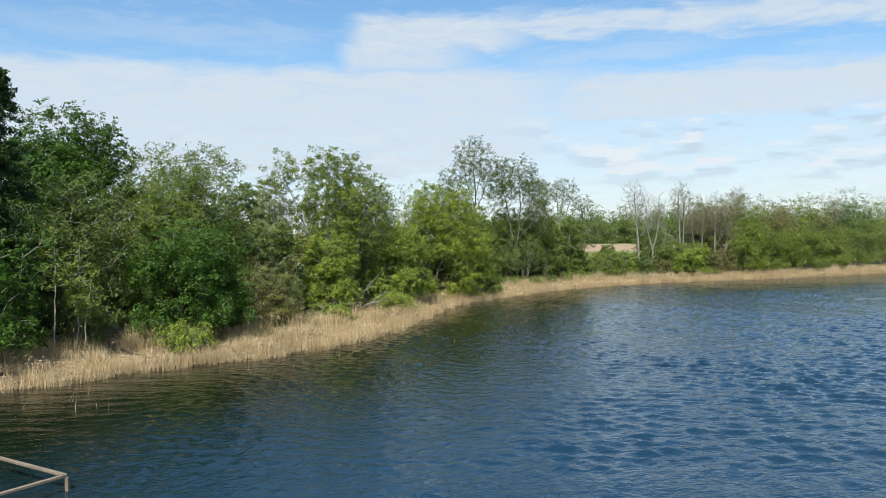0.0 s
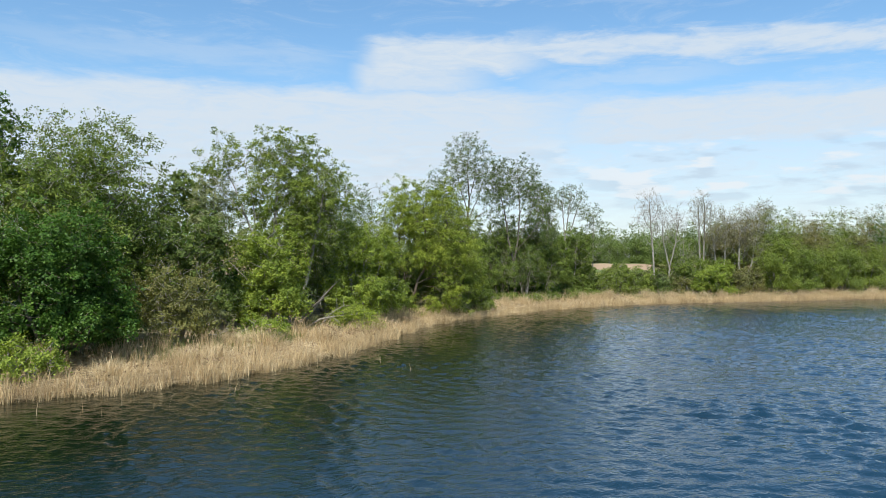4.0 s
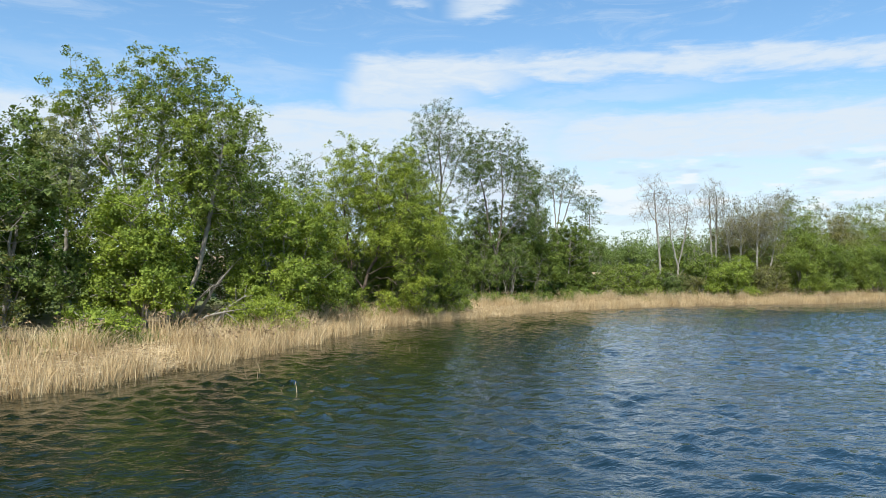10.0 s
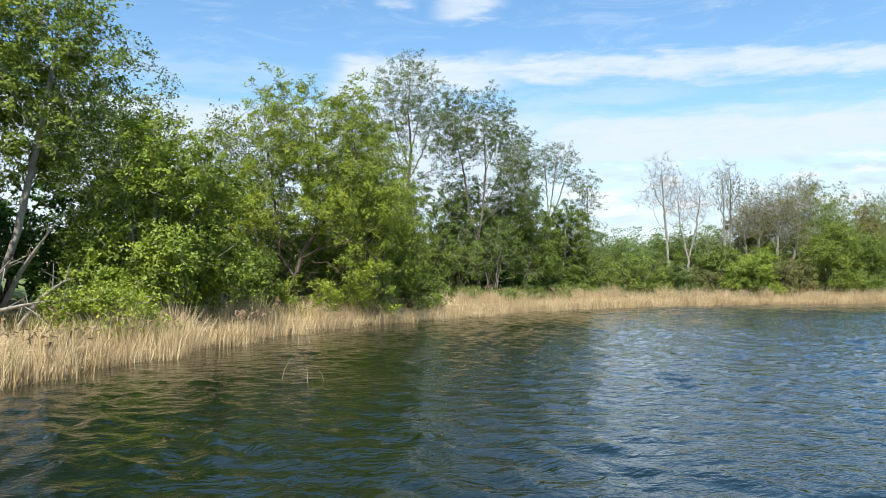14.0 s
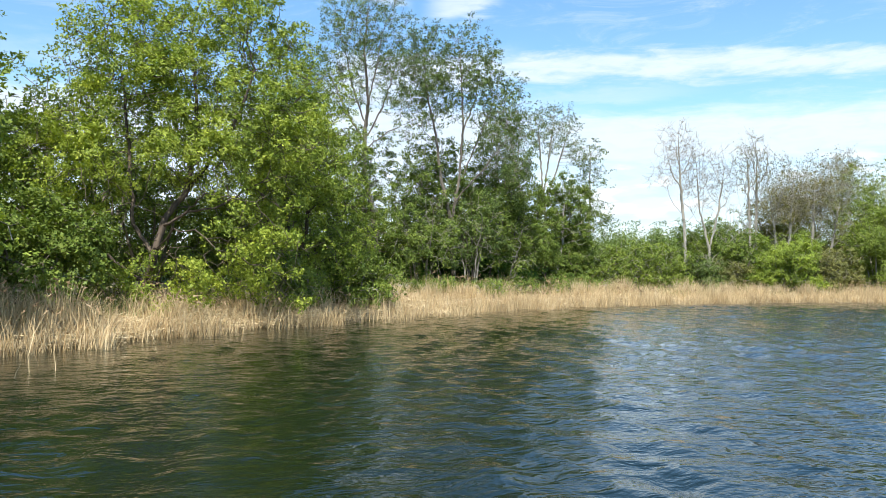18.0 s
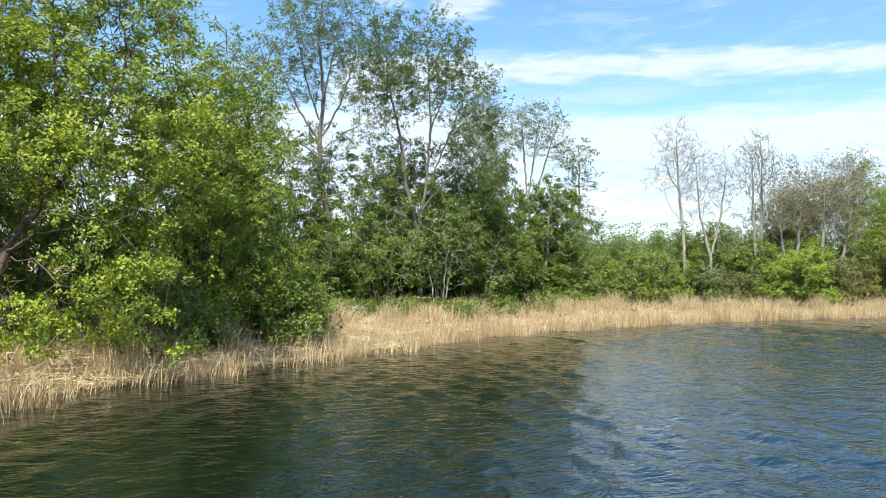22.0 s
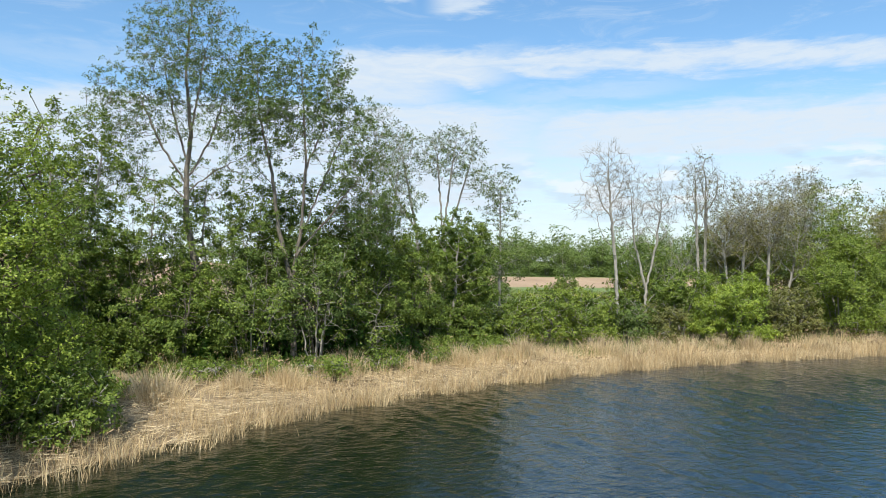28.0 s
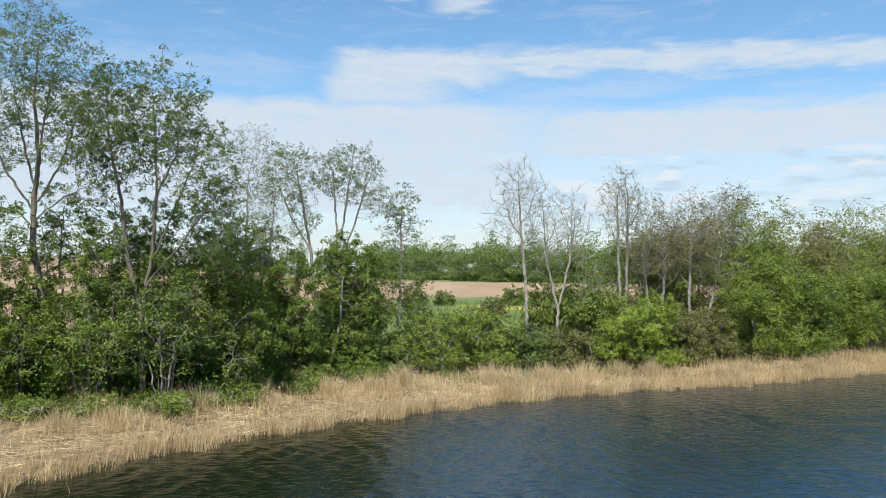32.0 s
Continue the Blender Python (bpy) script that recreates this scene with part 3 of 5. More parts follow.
def ground_material():
    m, nt, p, out = material("ground_soil_grass_field")
    co = nt.nodes.new("ShaderNodeTexCoord").outputs["Object"]
    sep = nt.nodes.new("ShaderNodeSeparateXYZ")
    nt.links.new(co, sep.inputs[0])

    def ma(op, a, b=0.0):
        n = nt.nodes.new("ShaderNodeMath")
        n.operation = op
        for i, v in enumerate((a, b)):
            if isinstance(v, (int, float)):
                n.inputs[i].default_value = v
            else:
                nt.links.new(v, n.inputs[i])
        return n.outputs[0]

    def step(v, a, b):
        n = nt.nodes.new("ShaderNodeMapRange")
        n.interpolation_type = "SMOOTHSTEP"
        nt.links.new(v, n.inputs[0])
        n.inputs[1].default_value, n.inputs[2].default_value = a, b
        return n.outputs[0]

    x, y, z = sep.outputs
    edge = noise_fac(nt, 0.05, 5, 0.6, co)
    grass = ramp(nt, noise_fac(nt, 0.22, 6, 0.6, co), [(0.3, (0.085, 0.13, 0.03)), (0.6, (0.13, 0.18, 0.045)), (0.8, (0.22, 0.22, 0.08))])
    soil = ramp(nt, noise_fac(nt, 0.9, 6, 0.6, co), [(0.3, (0.09, 0.066, 0.04)), (0.55, (0.24, 0.18, 0.10)), (0.8, (0.40, 0.31, 0.18))])
    field = ramp(nt, noise_fac(nt, 0.09, 7, 0.65, co, stretch=(1, 0.25, 1)), [(0.3, (0.25, 0.165, 0.095)), (0.55, (0.33, 0.23, 0.135)), (0.8, (0.41, 0.30, 0.185))])
    # the tilled field begins nearer the lake in the west
    start = ma("ADD", 128.0, ma("MULTIPLY", step(x, 0.0, 26.0), 54.0))
    yy = ma("ADD", y, ma("MULTIPLY", ma("SUBTRACT", edge, 0.5), 22.0))
    in_field = ma("MULTIPLY", step(ma("SUBTRACT", yy, start), 0.0, 3.0), ma("SUBTRACT", 1.0, step(ma("ADD", yy, ma("MULTIPLY", step(x, -60.0, 0.0), 110.0)), 366.0, 376.0)))
    yellow = ma("MULTIPLY", ma("MULTIPLY", step(yy, 155.0, 159.0), ma("SUBTRACT", 1.0, step(yy, 163.0, 168.0))), step(x, 24.0, 30.0))
    back = mix_col(nt, in_field, grass, field)
    back = mix_col(nt, ma("MULTIPLY", yellow, 0.8), back, (0.42, 0.36, 0.05))
    col = mix_col(nt, step(z, 0.7, 1.6), soil, back)
    nt.links.new(col, p.inputs["Base Color"])
    p.inputs["Roughness"].default_value = 0.95
    b = nt.nodes.new("ShaderNodeBump")
    b.inputs["Strength"].default_value, b.inputs["Distance"].default_value = 0.7, 0.12
    nt.links.new(noise_fac(nt, 3.0, 6, 0.65, co), b.inputs["Height"])
    nt.links.new(b.outputs[0], p.inputs["Normal"])
    return m


gv, gf = grid(graded(-45, 95, 1.0, 3600), graded(20, 175, 1.0, 3600), ground_height)
tagged(new("ground", raw_mesh("ground", gv, gf, ground_material(), True)), "lake bank rising to rough meadow and a tan tilled field", "ground", kind="structure")

WAVE_RNG = np.random.default_rng(5)


def wave_set(n, lam0, lam1, heading, fan, slope):
    """Wavelets between two lengths, with headings in a fan: wave number, direction, height, phase."""
    out = []
    for i in range(n):
        lam = lam0 * (lam1 / lam0) ** (i / max(n - 1, 1))
        ang = radians(heading + WAVE_RNG.normal(0, fan))
        out.append((2 * math.pi / lam, math.cos(ang), math.sin(ang), slope * lam / (2 * math.pi), WAVE_RNG.uniform(0, 6.28)))
    return out


WAVES_OPEN = wave_set(28, 0.45, 1.1, 258, 28, 0.060) + wave_set(4, 1.8, 3.2, 250, 18, 0.010)
WAVES_NEAR = wave_set(24, 0.42, 1.0, 206, 20, 0.062) + wave_set(4, 1.6, 3.2, 214, 14, 0.015)
WAVES_BAY = wave_set(26, 0.45, 1.2, 190, 20, 0.036) + wave_set(5, 1.6, 3.5, 190, 14, 0.018)


def shelter(P):
    """How far the wind reaches each place on the water: less close to the west bank."""
    d = shore_distance(P)
    open_north = np.clip((P[:, 0] - 9) / 14, 0, 1) * np.clip((P[:, 1] - 70) / 20, 0, 1)
    return np.maximum(0.5 + 0.5 * np.clip((-d - 3) / 20, 0, 1), 0.8 * open_north)


def water_height(P):
    x, y = P[:, 0], P[:, 1]
    fade = np.clip(1 - np.maximum(np.abs(x - 18) - 26, np.abs(y - 64) - 46) / 26, 0, 1)
    bay = np.clip((y - 52) / 22, 0, 1)
    bank = np.clip((26 + shore_distance(P)) / 16, 0, 1)
    gust = 0.8 + 0.35 * wobble(x, y, 0.16, 2.0) + 0.2 * wobble(x, y, 0.55, 6.0)
    z = np.zeros(len(P))
    for waves, part_ in ((WAVES_OPEN, (1 - 0.7 * bay) * (1 - 0.6 * bank)), (WAVES_NEAR, (1 - bay) * (0.25 + 0.75 * bank)), (WAVES_BAY, bay)):
        s = np.zeros(len(P))
        for k, c, s_, a_, ph in waves:
            s += a_ * np.sin(k * (c * x + s_ * y) + ph + 0.9 * np.sin(0.16 * k * (s_ * x - c * y) + ph * 2))
        z += s * part_
    z = z * fade * gust * (0.45 + 0.55 * shelter(P))
    return z + 5.0 * np.maximum(z, 0) ** 2


def water_material():
    m, nt, p, out = material("lake_water")
    co = nt.nodes.new("ShaderNodeTexCoord").outputs["Object"]
    wind = nt.nodes.new("ShaderNodeAttribute")
    wind.attribute_name = "wind"
    # green and murky over the shallows, blue over the deep
    nt.links.new(ramp(nt, wind.outputs["Fac"], [(0.66, (0.003, 0.008, 0.004)), (1.0, (0.008, 0.031, 0.055))]), p.inputs["Base Color"])
    p.inputs["Roughness"].default_value = 0.02
    p.inputs["IOR"].default_value = 1.333
    rot = nt.nodes.new("ShaderNodeMapping")
    rot.inputs["Rotation"].default_value = (0, 0, radians(-18))
    nt.links.new(co, rot.inputs[0])
    n1 = noise_fac(nt, 2.0, 3, 0.55, rot.outputs[0], (1.0, 1.3, 1), 0.4)
    n2 = noise_fac(nt, 5.5, 3, 0.6, rot.outputs[0], (0.8, 1.4, 1), 0.3)
    b1 = nt.nodes.new("ShaderNodeBump")
    b1.inputs["Strength"].default_value, b1.inputs["Distance"].default_value = 1.0, 0.07
    nt.links.new(n1, b1.inputs["Height"])
    nt.links.new(wind.outputs["Fac"], b1.inputs["Strength"])
    b2 = nt.nodes.new("ShaderNodeBump")
    b2.inputs["Strength"].default_value, b2.inputs["Distance"].default_value = 0.9, 0.015
    nt.links.new(n2, b2.inputs["Height"])
    nt.links.new(wind.outputs["Fac"], b2.inputs["Strength"])
    nt.links.new(b1.outputs[0], b2.inputs["Normal"])
    nt.links.new(b2.outputs[0], p.inputs["Normal"])
    return m


wv, wf = grid(graded(-11, 38, 0.17, 3600, 1.22), graded(22, 106, 0.17, 3600, 1.22), water_height)
water_mesh = raw_mesh("water", wv, wf, water_material(), True)
water_mesh.attributes.new("wind", "FLOAT", "POINT").data.foreach_set("value", shelter(wv[:, :2]).astype(np.float32))
tagged(new("water", water_mesh), "rippled dark blue-green lake water", "water", kind="structure")

# ---- reeds ----


def blades(rng, B, H, lean, width, bend=0.25):
    """Standing stems as two-piece ribbons from their feet B."""
    n = len(B)
    a = rng.uniform(0, 2 * np.pi, n)
    w = np.stack([np.cos(a), np.sin(a), np.zeros(n)], 1) * (width * rng.uniform(0.7, 1.3, n))[:, None]
    mid = B + np.column_stack([lean * 0.4, H * 0.55])
    top = B + np.column_stack([lean * (1 + bend), H])
    V = np.stack([B - w / 2, B + w / 2, mid - w / 2.2, mid + w / 2.2, top], 1).reshape(-1, 3)
    b = (np.arange(n) * 5)[:, None]
    F = np.concatenate([b + np.array([[0, 1, 3]]), b + np.array([[0, 3, 2]]), b + np.array([[2, 3, 4]])])
    return V, F


def strip_places(rng, n, s0, s1, d0, d1):
    """Scattered places on a strip along the waterline, d0 to d1 metres landward."""
    ss = np.sort(rng.uniform(s0, s1, n))
    out, nor = [], []
    for s in ss:
        p, q = shore_point(s)
        out.append(p)
        nor.append(q)
    out, nor = np.array(out), np.array(nor)
    return ss, out, nor


S_END = 175.0


# width of the reed belt, metres landward, by distance along the waterline
BELT_S = [-20, 0, 12, 25, 35, 45, 52, 58, 64, 72, 82, 95, 110, 130, 160, 190]
BELT_W = [6.5, 7.0, 6.8, 5.8, 5.0, 4.2, 3.4, 5.5, 9.8, 10.4, 7.8, 5.4, 4.2, 4.0, 4.0, 4.0]


def reed_bed():
    rng = np.random.default_rng(11)
    n = 190000
    ss, P, N = strip_places(rng, n, -14, S_END, 0, 1)
    wid = np.interp(ss, BELT_S, BELT_W)
    ragged = 0.5 * np.sin(ss * 1.3) + 0.35 * np.sin(ss * 3.1 + 2)
    off = -0.1 + ragged * 0.6 + rng.uniform(0, 1, n) ** 1.7 * (wid + 0.6) + rng.normal(0, 0.15, n)
    XY = P + N * off[:, None]
    z = np.maximum(ground_height(XY), -0.15)
    tuft = np.clip(wobble(XY[:, 0], XY[:, 1], 1.1, 4.0) + 0.5 * wobble(XY[:, 0], XY[:, 1], 0.33, 9.0), 0, 1)
    gap = np.clip(0.55 + 0.9 * wobble(XY[:, 0], XY[:, 1], 1.9, 2.0), 0.22, 1)
    thin = ((off < 1.2) & (rng.uniform(size=n) < gap)) | (rng.uniform(size=n) < 0.18 + 0.8 * tuft)
    H = rng.uniform(0.35, 1.05, n) + 0.5 * tuft * rng.uniform(0.2, 1, n)
    sparse = np.interp(ss, [44, 50, 62, 68], [1, 0.5, 0.5, 1]) * np.clip(0.75 + 0.5 * wobble(XY[:, 0], XY[:, 1], 0.7, 8.0), 0.35, 1)
    thin &= rng.uniform(size=n) < sparse
    H *= np.interp(ss, [45, 52, 67, 73], [1, 0.95, 0.85, 1])
    lean = rng.normal(0, 0.2, (n, 2)) + np.array((0.04, 0.01)) * (1 + wobble(XY[:, 0], XY[:, 1], 0.8, 3.0))[:, None]
    B = np.column_stack([XY, z])
    V, F = blades(rng, B[thin], H[thin], lean[thin], 0.015)
    tagged(new("reed_bed", raw_mesh("reed_bed", V, F, REED)), "dense dry tan reeds standing along the waterline", "reeds", kind="stuff")
    # dark feathery seed heads on the tallest stems
    tall = thin & (H > 1.02) & (rng.uniform(size=n) < 0.2)
    T = B[tall] + np.column_stack([lean[tall] * 1.25, H[tall]])
    C = np.repeat(T, 3, 0) + rng.normal(0, 0.05, (3 * len(T), 3))
    V, F = blades_leaf(rng, C, 0.17, 0.05)
    tagged(new("reed_plumes", raw_mesh("reed_plumes", V, F, REED_DARK)), "brownish feathery seed heads of the tall reeds", "reeds", kind="stuff")
    # straw flattened behind the standing stems
    n = 95000
    ss, P, N = strip_places(rng, n, -14, S_END, 0, 1)
    wid = np.interp(ss, BELT_S, BELT_W)
    off = 0.3 + rng.uniform(0, 1, n) * wid
    XY = P + N * off[:, None]
    heap = 0.5 + 0.5 * wobble(XY[:, 0], XY[:, 1], 0.9, 7.0)
    z = np.maximum(ground_height(XY), 0) + rng.uniform(0.02, 0.16, n) + 0.28 * heap * rng.uniform(0, 1, n)
    swirl = 0.5 + 1.1 * wobble(XY[:, 0], XY[:, 1], 0.35, 3.0)
    a = rng.normal(0, 0.6, n) + swirl + np.where(rng.uniform(size=n) < 0.5, np.pi, 0)
    lng = rng.uniform(0.3, 0.95, n)
    d = np.column_stack([np.cos(a) * lng, np.sin(a) * lng, rng.normal(0, 0.16, n) * lng])
    c = np.column_stack([XY, z])
    w = np.column_stack([-np.sin(a), np.cos(a), rng.normal(0, 0.4, n)]) * 0.009
    V = np.stack([c - d / 2 - w, c - d / 2 + w, c + d / 2 + w * 0.4, c + d / 2 - w * 0.4], 1).reshape(-1, 3)
    tagged(new("fallen_reeds", raw_mesh("fallen_reeds", V, np.arange(4 * n).reshape(-1, 4), REED_PALE)), "flattened mat of pale broken reed straw", "reeds", kind="stuff")
    # green sedge at the foot of the bushes
    n = 44000
    ss, P, N = strip_places(rng, n, -14, S_END, 0, 1)
    wid = np.interp(ss, BELT_S, BELT_W)
    off = wid * 0.68 + rng.uniform(0, 4.0, n)
    XY = P + N * off[:, None]
    patch = wobble(XY[:, 0], XY[:, 1], 0.45, 5.0) + 0.3 * rng.normal(size=n)
    ok = patch > 0.0
    XY, m = XY[ok], int(ok.sum())
    B = np.column_stack([XY, ground_height(XY)])
    V, F = blades(rng, B, rng.uniform(0.3, 0.85, m), rng.normal(0, 0.16, (m, 2)), 0.022)
    tagged(new("sedge_grass", raw_mesh("sedge_grass", V, F, SEDGE)), "fresh green sedge tufts between reeds and bushes", "grass", kind="stuff")

    # taller fountain-shaped tufts standing in the flattened mat
    B, H, lean = [], [], []
    for k in range(70):
        s = -8 + 2.5 * k + rng.uniform(-1.2, 1.2)
        p, q = shore_point(s)
        c = p + q * (np.interp(s, BELT_S, BELT_W) * rng.uniform(0.35, 1.0))
        m, r, top = int(rng.uniform(200, 620)), rng.uniform(0.3, 0.75), rng.uniform(1.0, 1.65)
        rel = rng.normal(0, r, (m, 2))
        xy = c + rel
        B.append(np.column_stack([xy, np.maximum(ground_height(xy), 0)]))
        H.append(top * rng.uniform(0.55, 1.05, m) * np.exp(-(rel ** 2).sum(1) / (r * r * 7)))
        lean.append(rel * 0.55 + rng.normal(0, 0.14, (m, 2)))
    V, F = blades(rng, np.concatenate(B), np.concatenate(H), np.concatenate(lean), 0.017)
    tagged(new("reed_tufts", raw_mesh("reed_tufts", V, F, REED_PALE)), "taller pale straw tufts in the flattened reeds", "reeds", kind="stuff")


reed_bed()


def meadow_grass():
    """Taller rough grass over the open ground behind the bank trees."""
    rng = np.random.default_rng(12)
    n = 16000
    XY = np.column_stack([rng.uniform(-12, 48, n), rng.uniform(100, 172, n)])
    d = shore_distance(XY)
    XY = XY[d > 6]
    m = len(XY)
    B = np.column_stack([XY, ground_height(XY)])
    V, F = blades(rng, B, rng.uniform(0.25, 0.7, m), rng.normal(0, 0.2, (m, 2)), 0.05)
    tagged(new("meadow_grass", raw_mesh("meadow_grass", V, F, SEDGE)), "rough green meadow grass behind the bank", "grass", kind="stuff")


meadow_grass()

# ---- trees and bushes of the west bank ----
TREES, SHRUBS = "trees on the bank", "shrubs on the bank"


def spruce(x, y, h, seed):
    rng = np.random.default_rng(seed)
    root = new("spruce_tree")
    root.location = (x, y, ground_at(x, y) - 0.05)
    tagged(root, "tall dark green spruce at the edge of the thicket", "tree", TREES)
    P, Q, C = [], [], []
    for k in range(8):
        P.append((0, 0, h * k / 8 - 0.3 * (k == 0)))
        Q.append((0, 0, h * (k + 1) / 8))
    rp = list(0.2 * (1 - np.arange(8) / 8.2))
    rq = list(0.2 * (1 - np.arange(1, 9) / 8.2))
    for k in range(170):
        z = h * rng.uniform(0.08, 0.985)
        a, ln = rng.uniform(0, 2 * math.pi), 0.3 + 3.2 * (1 - z / h) ** 0.85 * rng.uniform(0.75, 1.1)
        e = (math.cos(a) * ln, math.sin(a) * ln, z - 0.25 * ln)
        P.append((0, 0, z))
        Q.append(e)
        rp.append(0.03)
        rq.append(0.01)
        m = int(30 + 70 * ln)
        t = rng.uniform(0.1, 1.05, m)
        pts = np.array((0, 0, z)) + (np.array(e) - np.array((0, 0, z))) * t[:, None]
        C.append(pts + rng.normal(0, 1, (m, 3)) * np.array((0.16, 0.16, 0.11)) * (0.5 + ln / 3))
    v, f = tubes(np.array(P, float), np.array(Q, float), np.array(rp), np.array(rq), 5)
    part_raw("trunk", v, f, BARK_BROWN, root, smooth=True)
    lv, lf = blades_leaf(rng, np.concatenate(C), 0.26, 0.10, 0.6)
    part_raw("crown", lv, lf, NEEDLE, root)


spruce(-24.5, 41.5, 15.6, 5)
bush("maple_tree", "dense dark green maple towering behind the bushes", -29.0, 57.5, 15.4, 5.6, LEAF_DARK, 21, 76000, 560, BARK_BROWN, 0.2, TREES, category="tree", r_base=0.25, spread=0.42)
bush("willow_tree", "tall grey-green willow with fine leaves", -20.4, 58.5, 13.0, 5.4, LEAF_GREEN, 22, 92000, 620, BARK_GREY, 0.135, TREES, category="tree", r_base=0.2, lobes=16, spread=0.40, each=7)
bush("dark_bush", "dense deep green rounded bush above the reeds", -16.2, 47.5, 7.6, 3.7, LEAF_DARK, 23, 64000, 400, BARK_BROWN, 0.13, SHRUBS, spread=0.34)
bush("willow_tree", "dull green willow with thin pale stems", -22.8, 46.0, 10.4, 4.0, LEAF_GREY, 24, 44000, 320, BARK_GREY, 0.14, TREES, category="tree", spread=0.38)
# This bush lies in shadow; the dark leaf colour carries that shade.
bush("willow_bush", "willow bush over the reeds, shade put into its dark leaves", -23.5, 37.0, 7.5, 3.4, LEAF_DARK, 124, 24000, 220, BARK_GREY, 0.15, SHRUBS)
bush("sallow_bush", "grey-olive sallow bush with sparse small leaves", -13.0, 54.0, 4.8, 2.6, LEAF_OLIVE, 25, 20000, 260, None, 0.11, SHRUBS)
bush("sallow_bush", "low yellow-green sallow sprouting in the reeds", -15.2, 43.6, 1.9, 1.6, LEAF_BRIGHT, 125, 6000, 90, None, 0.11, SHRUBS)
bush("willow_bush", "mid green willow bush below taller trees", -17.5, 52.5, 7.0, 2.8, LEAF_GREEN, 126, 20000, 200, None, 0.15, SHRUBS)
for i, (hx, hy, hh) in enumerate([(-21.2, 40.4, 7.4), (-20.2, 40.8, 6.2), (-19.6, 40.4, 4.6)]):
    tree("young_birch", "thin pale young birch with few leaves", "tree", hx, hy, [[(0, 0, -0.2), (0.15, 0, hh * 0.5), (0.1 + 0.2 * i, 0, hh)]],
         [(0.1, 0, hh * 0.72, 0.9, 0.9, hh * 0.27, 1)], 90, 1600, LEAF_GREEN, BARK_PALE, 0.12, 0.25, 1.2, 0.035, 130 + i, TREES)
for i, (hx, hy, hh, hr, lf) in enumerate([(-33, 62, 14, 5, LEAF_GREEN), (-27, 70, 13, 5, LEAF_GREEN), (-20, 73, 12, 4.5, LEAF_GREY), (-30, 48, 12, 5, LEAF_DARK), (-33, 34, 11, 5, LEAF_GREEN)]):
    bush("alder_tree", "leafy green tree in the back of the thicket", hx, hy, hh, hr, lf, 140 + i, 15000, 170, BARK_BROWN, 0.24, TREES, category="tree", spread=0.45)
# round the leaning willow
tree("willow_tree", "broad green willow with leaning pale limbs", "tree", -10.6, 69.6,
     [[(0, 0, -0.3), (-1.0, -0.4, 2.6), (-2.2, -0.6, 6.0), (-3.4, -0.6, 9.0), (-4.8, -0.4, 12.2)], [(0.2, 0, -0.3), (-0.2, 0.2, 3.4), (-1.0, 0.3, 8.0), (-0.6, 0.3, 12)], [(0.3, 0, -0.3), (1.4, 0, 3.0), (2.2, 0, 7.0), (2.6, 0, 9.4)],
      [(-0.2, 0, 1.2), (-2.8, -0.4, 3.2), (-4.2, -0.6, 4.6)], [(-2.2, -0.6, 6.0), (-2.2, -1.2, 8.6), (-2.9, -1.2, 11.8)], [(-2.9, -0.6, 7.8), (-4.6, -0.8, 9.6), (-5.8, -0.6, 11.2)], [(-1.0, -0.4, 2.6), (-0.8, -1.6, 5.6), (-0.4, -2.0, 8.0)]],
     [(0.2, 0.4, 9.0, 3.6, 3.5, 4.6, 2.2), (2.4, 0.2, 7.8, 2.4, 2.6, 3.2, 0.8), (-0.4, 0, 12.3, 2.5, 2.4, 1.9, 0.6), (-4.4, -0.2, 12.0, 1.7, 1.6, 1.7, 0.26), (-5.8, -0.4, 11.0, 1.2, 1.2, 1.1, 0.1), (-3.4, -0.4, 5.4, 2.0, 1.8, 1.8, 0.4),
      (-3.0, 0.4, 8.2, 1.9, 2.0, 2.0, 0.3), (3.0, 0.2, 10.0, 1.6, 1.8, 2.0, 0.35)],
     2000, 66000, LEAF_WARM, BARK_PALE, 0.125, 0.3, 0.9, 0.13, 26, TREES, 0.45, r_tip=0.012, wild=0.2, twigs=1, bole=0.13, each=10)
tree("cherry_tree", "slim bird cherry with pale blossom between willows", "tree", -16.8, 70.5, [[(0, 0, -0.3), (0.2, 0, 5), (0.5, 0, 9.5)]], [(0.4, 0, 8.0, 1.9, 1.8, 3.0, 1)],
     500, 12000, BLOSSOM, BARK_GREY, 0.10, 0.28, 1.0, 0.1, 226, TREES)
bush("willow_bush", "bright yellow-green willow bush", -10.5, 65.2, 7.3, 2.7, LEAF_BRIGHT, 27, 40000, 260, None, 0.13, SHRUBS, spread=0.33, each=11)
bush("willow_bush", "bright yellow-green willow bush", -5.4, 72.5, 8.3, 3.1, LEAF_BRIGHT, 28, 44000, 280, None, 0.13, SHRUBS, spread=0.33, each=11)
bush("nettle_patch", "low leafy green plants at the reed edge", -5.2, 67.5, 1.9, 2.2, LEAF_WILLOW, 127, 12000, 130, None, 0.10, SHRUBS, spread=0.34, each=6)
bush("nettle_patch", "low leafy green plants at the reed edge", -9.6, 59.0, 1.5, 1.8, LEAF_BRIGHT, 128, 6000, 90, None, 0.12, SHRUBS)
bush("willow_bush", "grey-green willow bush under tall trees", -14.8, 61.5, 8.0, 3.0, LEAF_GREY, 129, 22000, 220, None, 0.15, SHRUBS)
bush("alder_tree", "grey-green alder behind the willows", -9.8, 79.5, 12.9, 3.7, LEAF_GREY, 29, 32000, 260, BARK_GREY, 0.14, TREES, category="tree", spread=0.42, each=6)
